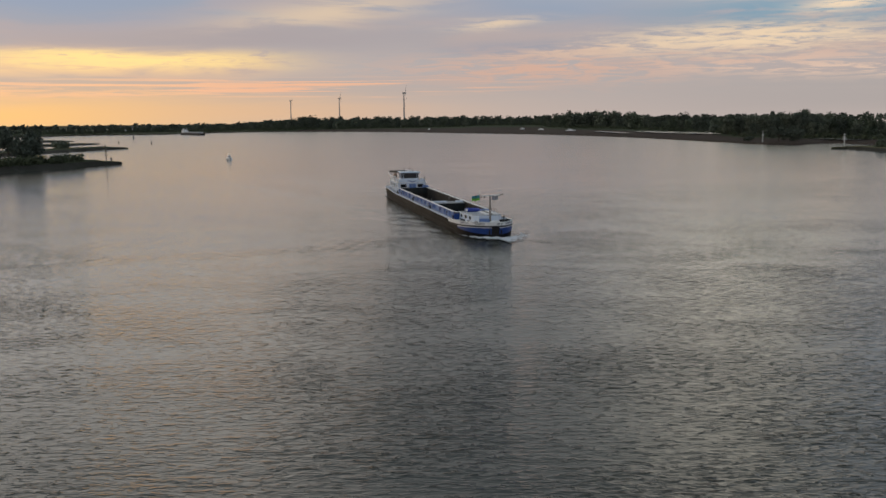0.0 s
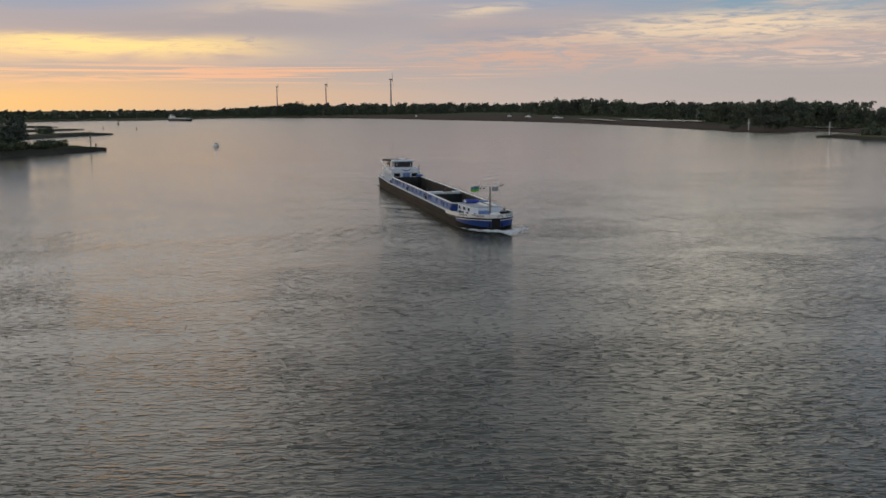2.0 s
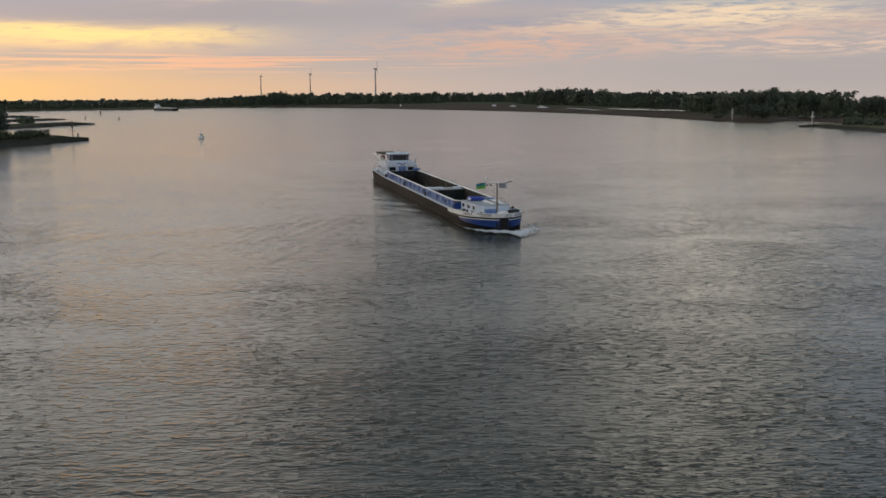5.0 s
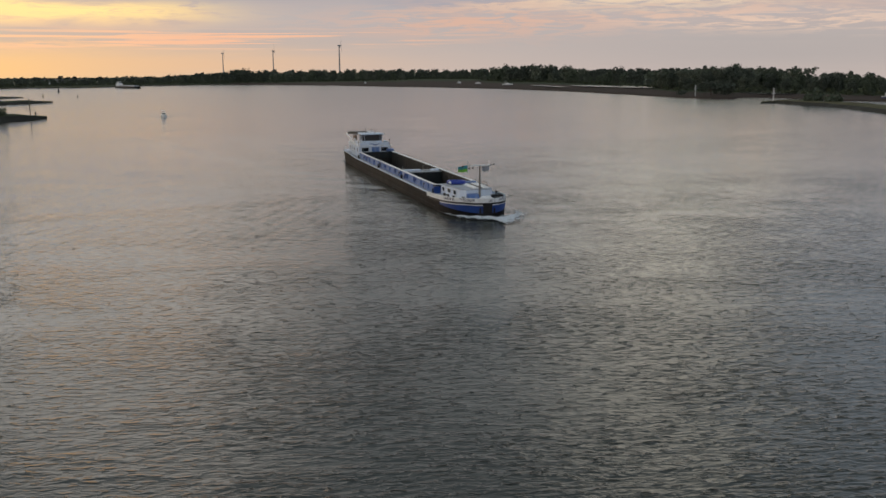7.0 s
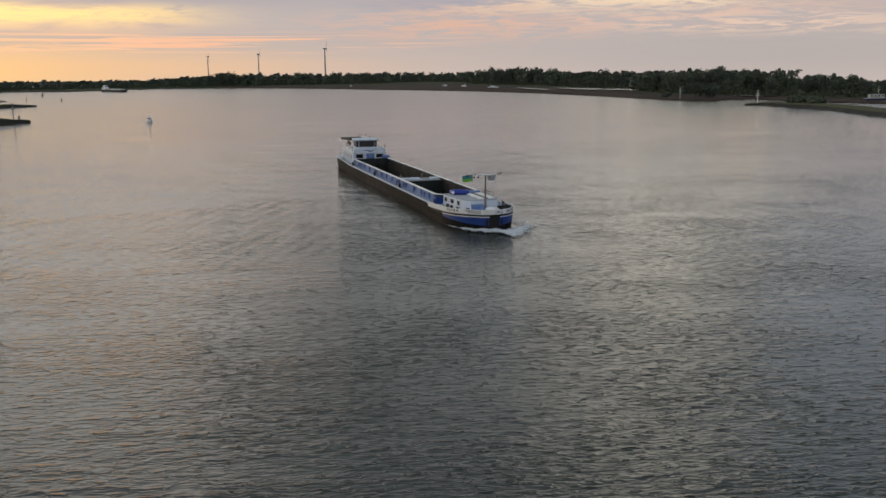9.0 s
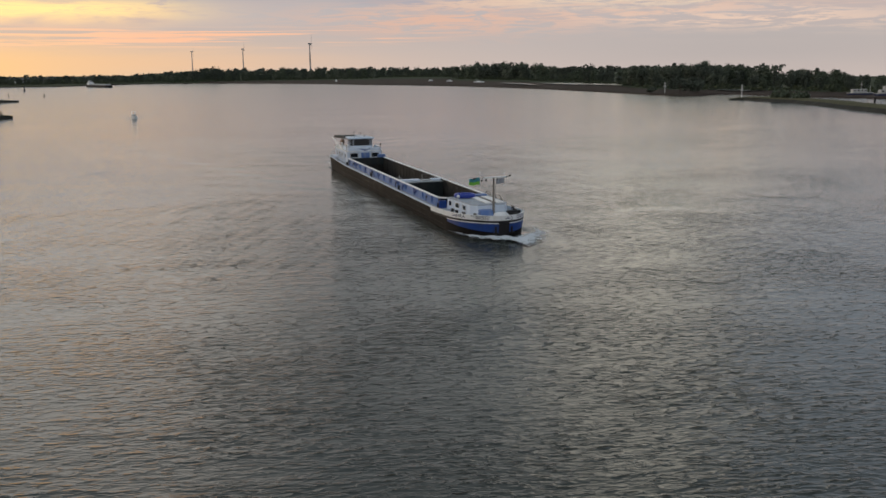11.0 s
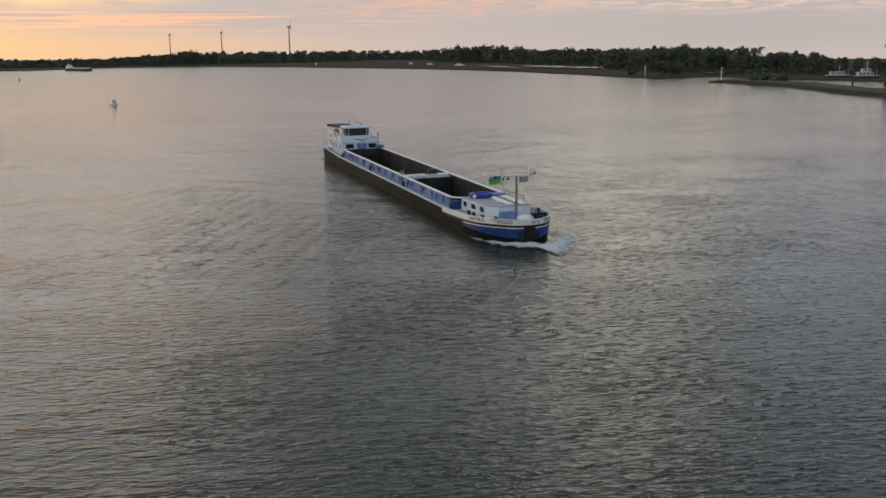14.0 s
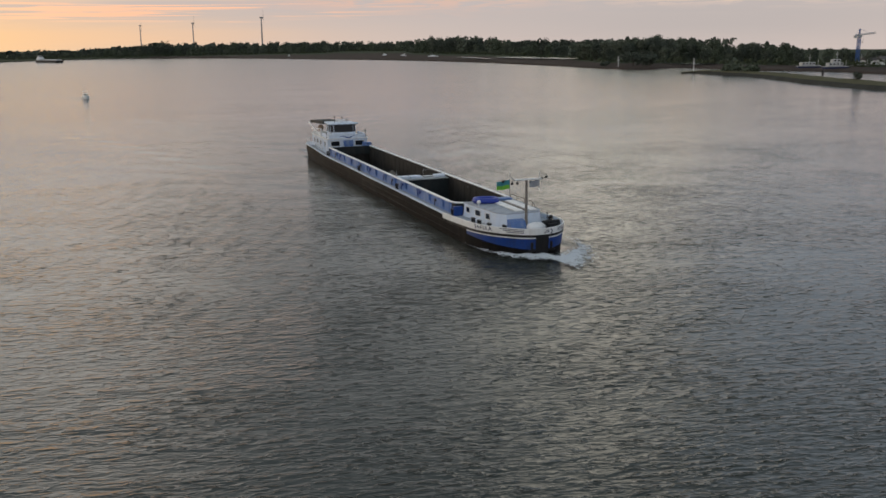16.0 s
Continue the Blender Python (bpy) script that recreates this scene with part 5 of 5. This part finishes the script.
def groyne_mark():
    b = thing("groyne_mark", "dark daymark post with a platform at the tip of the groyne", "beacon", Matrix.Translation(polar(-20.3, 462, 0.9)))
    s = Shape()
    s.rod((0, 0, -1), (0, 0, 7.6), 0.22, 0.12)
    part("post", s, MAST, b)
    s = Shape()
    s.box(-1.5, 1.5, -1.0, 1.0, 2.9, 3.1)
    for x in (-1.4, 0, 1.4):
        s.rod((x, -0.9, 3.1), (x, -0.9, 4.0), 0.05, seg=5)
    s.pipe([(-1.4, -0.9, 4.0), (1.4, -0.9, 4.0)], 0.05)
    part("platform", s, MAST, b)
    s = Shape()
    s.box(-0.45, 0.45, -0.1, 0.1, 4.6, 5.6, 0.05)
    s.ball((0, 0, 7.7), 0.35)
    part("daymark", s, BLACK, b)
    g = thing("gauge_post", "short dark post on the groyne", "post", Matrix.Translation(polar(-20.02, 461, 0.8)))
    s = Shape()
    s.rod((0, 0, -1), (0, 0, 1.8), 0.3)
    s.ball((0, 0, 1.9), 0.4)
    part("post", s, BLACK, g)
    g = thing("mooring_post", "dark mooring post standing in the harbour water", "post", Matrix.Translation(polar(31.05, 498, 0)))
    s = Shape()
    s.rod((0, 0, -2), (0, 0, 4.6), 0.45)
    s.rod((0, 0, 4.6), (0, 0, 4.9), 0.55)
    part("post", s, BLACK, g)


groyne_mark()


def buoy(az, d, h, label):
    b = thing("buoy", label, "buoy", Matrix.Translation(polar(az, d, 0)), "channel buoys")
    s = Shape()
    s.rod((0, 0, -0.5), (0, 0, 0.9), h * 0.28, h * 0.24, 12)
    part("float", s, BLACK, b)
    s = Shape()
    s.rod((0, 0, 0.9), (0, 0, h), h * 0.16, h * 0.06, 8)
    s.ball((0, 0, h), h * 0.14)
    part("topmark", s, BLACK, b)


buoy(-18.7, 1020, 4.5, "dark pointed channel buoy")
buoy(-19.55, 845, 2.0, "small dark channel buoy")
buoy(-17.7, 806, 2.2, "small dark channel buoy")


def tower_crane():
    c = thing("tower_crane", "tall blue tower crane with a pale jib in the harbour", "crane", Matrix.Translation(polar(32.8, 675, 1.5)) @ Matrix.Diagonal((0.88, 0.88, 0.79, 1)))

    def lattice(s, p, q, w, n, r, tri=False):
        p, q = Vector(p), Vector(q)
        d = (q - p).normalized()
        u = Vector((1, 0, 0)) if abs(d.z) > 0.7 else Vector((0, 1, 0))
        v = d.cross(u).normalized()
        cs = [(u * a + v * b) * w for a, b in ((-1, -1), (1, -1), (1, 1), (-1, 1))]
        for o in cs:
            s.rod(p + o, q + o, r, seg=4)
        for i in range(n):
            a, b = p.lerp(q, i / n), p.lerp(q, (i + 1) / n)
            for j in range(4):
                s.rod(a + cs[j], b + cs[(j + 1) % 4], r * 0.7, seg=4)
    s = Shape()
    lattice(s, (0, 0, 0), (0, 0, 24), 0.9, 14, 0.26)
    part("tower", s, CRANE_BLUE, c, "blue lattice tower")
    s = Shape()
    s.box(-1.6, 1.6, -1.4, 1.4, 24, 26, 0.2)
    part("slewing_cab", s, STEEL, c)
    s = Shape()
    lattice(s, (0, 0, 26.0), (17, 6, 27.6), 0.5, 16, 0.16)
    part("jib", s, STEEL, c, "pale lattice jib")
    s = Shape()
    lattice(s, (0, 0, 26.0), (-4.5, -1.6, 25.6), 0.5, 5, 0.16)
    s.box(-5.2, -3.4, -2.4, -0.8, 23.2, 25.6, 0.1)
    part("counter_jib", s, STEEL, c, "counter jib with ballast")
    s = Shape()
    lattice(s, (0, 0, 26), (0, 0, 31), 0.4, 5, 0.14)
    s.pipe([(0, 0, 31), (12, 4.2, 27.4)], 0.07)
    s.pipe([(0, 0, 31), (-4.5, -1.6, 25.8)], 0.07)
    part("apex", s, CRANE_BLUE, c)
    s = Shape()
    s.rod((4, 1.4, 26.2), (4, 1.4, 20), 0.06, seg=4)
    s.box(3.7, 4.3, 1.1, 1.7, 19.4, 20.2, 0.05)
    part("hook", s, BLACK, c)


tower_crane()


def moored_ship(az, d, turn, ln, label, tall):
    b = thing("moored_ship", label, "ship", Matrix.Translation(polar(az, d, 0)) @ pose(0, 0, 0, 0, 0, turn), "ships moored in the harbour")
    w = ln * 0.085
    s = Shape()
    out = [(-ln / 2, -w * 0.8), (-ln * 0.42, -w), (ln * 0.36, -w), (ln * 0.46, -w * 0.5), (ln / 2, 0), (ln * 0.46, w * 0.5), (ln * 0.36, w), (-ln * 0.42, w), (-ln / 2, w * 0.8)]
    s.loft([[(x * 0.97, y * 0.9, -0.8) for x, y in out], [(x, y, 2.3) for x, y in out]])
    part("hull", s, NAVY, b, "blue hull")
    s = Shape()
    s.loft([[(x * 1.0, y, 2.3) for x, y in out], [(x * 1.01, y * 1.01, 2.7) for x, y in out]])
    part("bulwark", s, WORN_WHITE, b, "white bulwark")
    for i, (x0, x1, z0, z1) in enumerate(((-0.36, 0.2, 2.7, 4.9), (-0.2, 0.1, 4.9, 7.0), (-0.08, 0.06, 7.0, 8.8))[:tall]):
        s = Shape()
        s.box(ln * x0, ln * x1, -w * (0.8 - 0.12 * i), w * (0.8 - 0.12 * i), z0, z1, 0.12)
        h = part("superstructure", s, WORN_WHITE, b, "white superstructure")
        n = max(2, int(ln * (x1 - x0) / 2.6))
        for j in range(n):
            g = Shape()
            x = ln * x0 + (j + 0.5) * ln * (x1 - x0) / n
            y = w * (0.8 - 0.12 * i)
            g.box(x - 0.7, x + 0.7, -y - 0.03, -y + 0.05, z0 + 0.9, z0 + 1.7)
            part("window", g, GLASS, h)
    s = Shape()
    top = 2.7 + 2.1 * tall
    s.rod((0, 0, top), (0, 0, top + 5), 0.18, 0.1)
    s.rod((0, -1.5, top + 3), (0, 1.5, top + 3), 0.1)
    part("mast", s, WORN_WHITE, b)
    s = Shape()
    s.rod((ln * 0.36, 0, 2.6), (ln * 0.36, 0, 6.5), 0.12)
    part("bow_mast", s, WORN_WHITE, b)


moored_ship(31.75, 640, 12, 21, "white and blue ship moored in the harbour", 2)
moored_ship(30.3, 650, 8, 19, "low white and blue vessel moored in the harbour", 1)
moored_ship(33.0, 668, 5, 14, "small blue workboat moored in the harbour", 1)


def shed(az, d, ln, wd, h, wall, label, turn=0.0, z=2.0):
    b = thing("shed", label, "building", Matrix.Translation(polar(az, d, z)) @ pose(0, 0, 0, 0, 0, turn), "harbour buildings")
    s = Shape()
    s.box(-ln / 2, ln / 2, -wd / 2, wd / 2, -0.5, h)
    w = part("wall", s, wall, b)
    s = Shape()
    e = 0.4
    s.loft([[(-ln / 2 - e, -wd / 2 - e, h), (-ln / 2 - e, wd / 2 + e, h), (-ln / 2 - e, 0, h + wd * 0.3)], [(ln / 2 + e, -wd / 2 - e, h), (ln / 2 + e, wd / 2 + e, h), (ln / 2 + e, 0, h + wd * 0.3)]])
    part("roof", s, ROOF, b)
    n = max(1, int(ln / 4))
    for i in range(n):
        s = Shape()
        x = -ln / 2 + (i + 0.5) * ln / n
        s.box(x - 0.6, x + 0.6, -wd / 2 - 0.05, -wd / 2 + 0.05, 1.0, 2.2)
        part("window", s, GLASS, b)


shed(33.55, 690, 12, 7, 3.2, WHITE, "low white harbour shed with a grey roof")
shed(34.4, 690, 14, 8, 3.6, WHITE, "low white harbour shed with a grey roof")
shed(35.6, 680, 12, 8, 5.0, BRICK, "low brick harbour house with a grey roof")
shed(-18.9, 1420, 26, 12, 4.0, WHITE, "long pale farm building on the far bank")
shed(-17.7, 1425, 22, 12, 4.0, WHITE, "long pale farm building on the far bank")


def cabin_boat(name, m, ln, label, group=""):
    """A small motor boat with a cabin and an open frame over the cockpit."""
    b = thing(name, label, "boat", m, group)
    w = ln * 0.17
    s = Shape()
    out = [(-ln / 2, -w * 0.85), (0, -w), (ln * 0.3, -w * 0.75), (ln / 2, 0), (ln * 0.3, w * 0.75), (0, w), (-ln / 2, w * 0.85)]
    s.loft([[(x * 0.92, y * 0.8, -0.3) for x, y in out], [(x * 0.97, y * 0.95, 0.35) for x, y in out], [(x, y, 0.95 + 0.25 * max(0, x / ln)) for x, y in out]])
    part("hull", s, WHITE, b)
    s = Shape()
    s.loft([[(x, y, 0.95 + 0.25 * max(0, x / ln)) for x, y in out], [(x * 0.98, y * 0.95, 1.1 + 0.25 * max(0, x / ln)) for x, y in out]])
    part("deck", s, WHITE, b)
    s = Shape()
    s.loft([[(-ln * 0.22, -w * 0.7, 1.05), (ln * 0.24, -w * 0.55, 1.05), (ln * 0.24, w * 0.55, 1.05), (-ln * 0.22, w * 0.7, 1.05)],
            [(-ln * 0.2, -w * 0.62, 2.1), (ln * 0.1, -w * 0.5, 2.1), (ln * 0.1, w * 0.5, 2.1), (-ln * 0.2, w * 0.62, 2.1)]])
    part("cabin", s, WHITE, b)
    s = Shape()
    s.loft([[(ln * 0.19, -w * 0.5, 1.45), (ln * 0.19, w * 0.5, 1.45), (ln * 0.125, w * 0.46, 1.95), (ln * 0.125, -w * 0.46, 1.95)],
            [(ln * 0.21, -w * 0.5, 1.45), (ln * 0.21, w * 0.5, 1.45), (ln * 0.145, w * 0.46, 1.95), (ln * 0.145, -w * 0.46, 1.95)]])
    part("windscreen", s, GLASS, b)
    s = Shape()
    for y in (-w * 0.6, w * 0.6):
        s.pipe([(-ln * 0.2, y, 2.0), (-ln * 0.24, y, 3.0)], 0.06)
    s.pipe([(-ln * 0.24, -w * 0.6, 3.0), (-ln * 0.24, w * 0.6, 3.0)], 0.07)
    s.box(-ln * 0.3, -ln * 0.05, -w * 0.65, w * 0.65, 2.95, 3.05)
    part("canopy_frame", s, WHITE, b)
    return b


motor_boat = cabin_boat("motor_boat", None, 8.0, "small white cabin motor boat under way")
cabin_boat("river_boat", Matrix.Translation(polar(8.05, 1120, 1.6)) @ pose(0, 0, 0, 0, 0, -15), 13, "white boat drawn up on the brown shore")
cabin_boat("river_boat", Matrix.Translation(polar(5.05, 1260, 1.7)) @ pose(0, 0, 0, 0, 0, 30), 7, "small white boat on the brown shore")
cabin_boat("river_boat", Matrix.Translation(polar(6.2, 1210, 1.7)) @ pose(0, 0, 0, 0, 0, 170), 8, "small white boat on the brown shore")
cabin_boat("river_boat", Matrix.Translation(polar(-0.8, 1300, 1.7)) @ pose(0, 0, 0, 0, 0, 70), 5, "small white boat at the water's edge")


def boat_wake():
    """Two thin arms of ripples behind the small boat."""
    out = []
    for sign in (1, -1):
        s = Shape()
        rows = []
        for u in (-1, -0.5, 0, 0.5, 1):
            rows.append([(-3 - 1.7 * i, sign * (1.0 + 0.62 * i) + u * 0.9, 0.20 * math.cos(u * 1.57) * math.exp(-i / 22) * (1 + 0.4 * math.sin(i * 1.3)) - 0.01) for i in range(36)])
        s.loft(rows if sign < 0 else [r[::-1] for r in rows], caps=False, closed=False)
        out.append(tagged(new("boat_wake", s.mesh("boat_wake", WAKE_WATER, True)), "thin rippling wake arm behind the small boat", "wave", "", "stuff"))
    return out


BOAT_WAKE = boat_wake()


def far_barge():
    b = thing("far_barge", "distant cargo barge with a white aft deckhouse", "barge")
    s = Shape()
    out = [(-30, -3.5), (-29, -4), (24, -4), (29, -2), (30, 0), (29, 2), (24, 4), (-29, 4), (-30, 3.5)]
    s.loft([[(x * 0.98, y, -0.5) for x, y in out], [(x, y, 2.4) for x, y in out]])
    part("hull", s, BLACK, b)
    s = Shape()
    s.box(-19, 22, -3.2, 3.2, 2.4, 3.6, 0.1)
    part("hatch_cover", s, STEEL, b)
    s = Shape()
    s.box(-28, -21, -3.2, 3.2, 2.4, 5.2, 0.2)
    h = part("deckhouse", s, WHITE, b)
    s = Shape()
    s.box(-26.5, -22.5, -2.4, 2.4, 5.2, 7.6, 0.2)
    w = part("wheelhouse", s, WHITE, b)
    s = Shape()
    s.box(-22.6, -22.45, -2.2, 2.2, 6.2, 7.2)
    part("window", s, GLASS, w)
    s = Shape()
    s.rod((27, 0, 2.4), (27, 0, 6.5), 0.15)
    part("mast", s, MAST, b)
    return b


distant = far_barge()


# ---- what moves ----
BARGE_PATH = [(0, 8.89, 157.96, -77.18), (2, 10.72, 150.57, -77.28), (4, 12.51, 142.77, -77.39), (6, 14.28, 134.58, -77.5), (8, 16.02, 125.98, -77.61),
              (10, 17.73, 116.98, -77.73), (12, 19.42, 107.59, -77.86), (14, 21.07, 97.79, -77.99), (16, 22.7, 87.59, -78.12)]
BOAT_PATH = [(0, -109.4, 466.6, -73), (4, -104.0, 448.0, -73), (8, -98.6, 428.0, -73), (12, -92.5, 405.0, -73), (16, -86.0, 382.0, -73)]


CURRENT = (-6.0, -5.0, 0.0)


def motions():
    walk(river, [(0, Matrix.Translation((0, 0, 0))), (16, Matrix.Translation(CURRENT))])
    rows = [(t, pose(x, y, 0, 0, 0, h)) for t, x, y, h in BARGE_PATH]
    walk(barge, rows)
    walk(dinghy, [(t, m @ DINGHY_ON_BARGE) for t, m in rows])
    for ob in RIDING:
        walk(ob, rows)
    rows = [(t, pose(x, y, 0, 0, 0, h)) for t, x, y, h in BOAT_PATH]
    walk(motor_boat, rows)
    for ob in BOAT_WAKE:
        walk(ob, rows)
    walk(distant, [(0, Matrix.Translation(polar(-15.25, 1195)) @ pose(0, 0, 0, 0, 0, -50)), (16, Matrix.Translation(polar(-14.4, 1180)) @ pose(0, 0, 0, 0, 0, -50))])


motions()
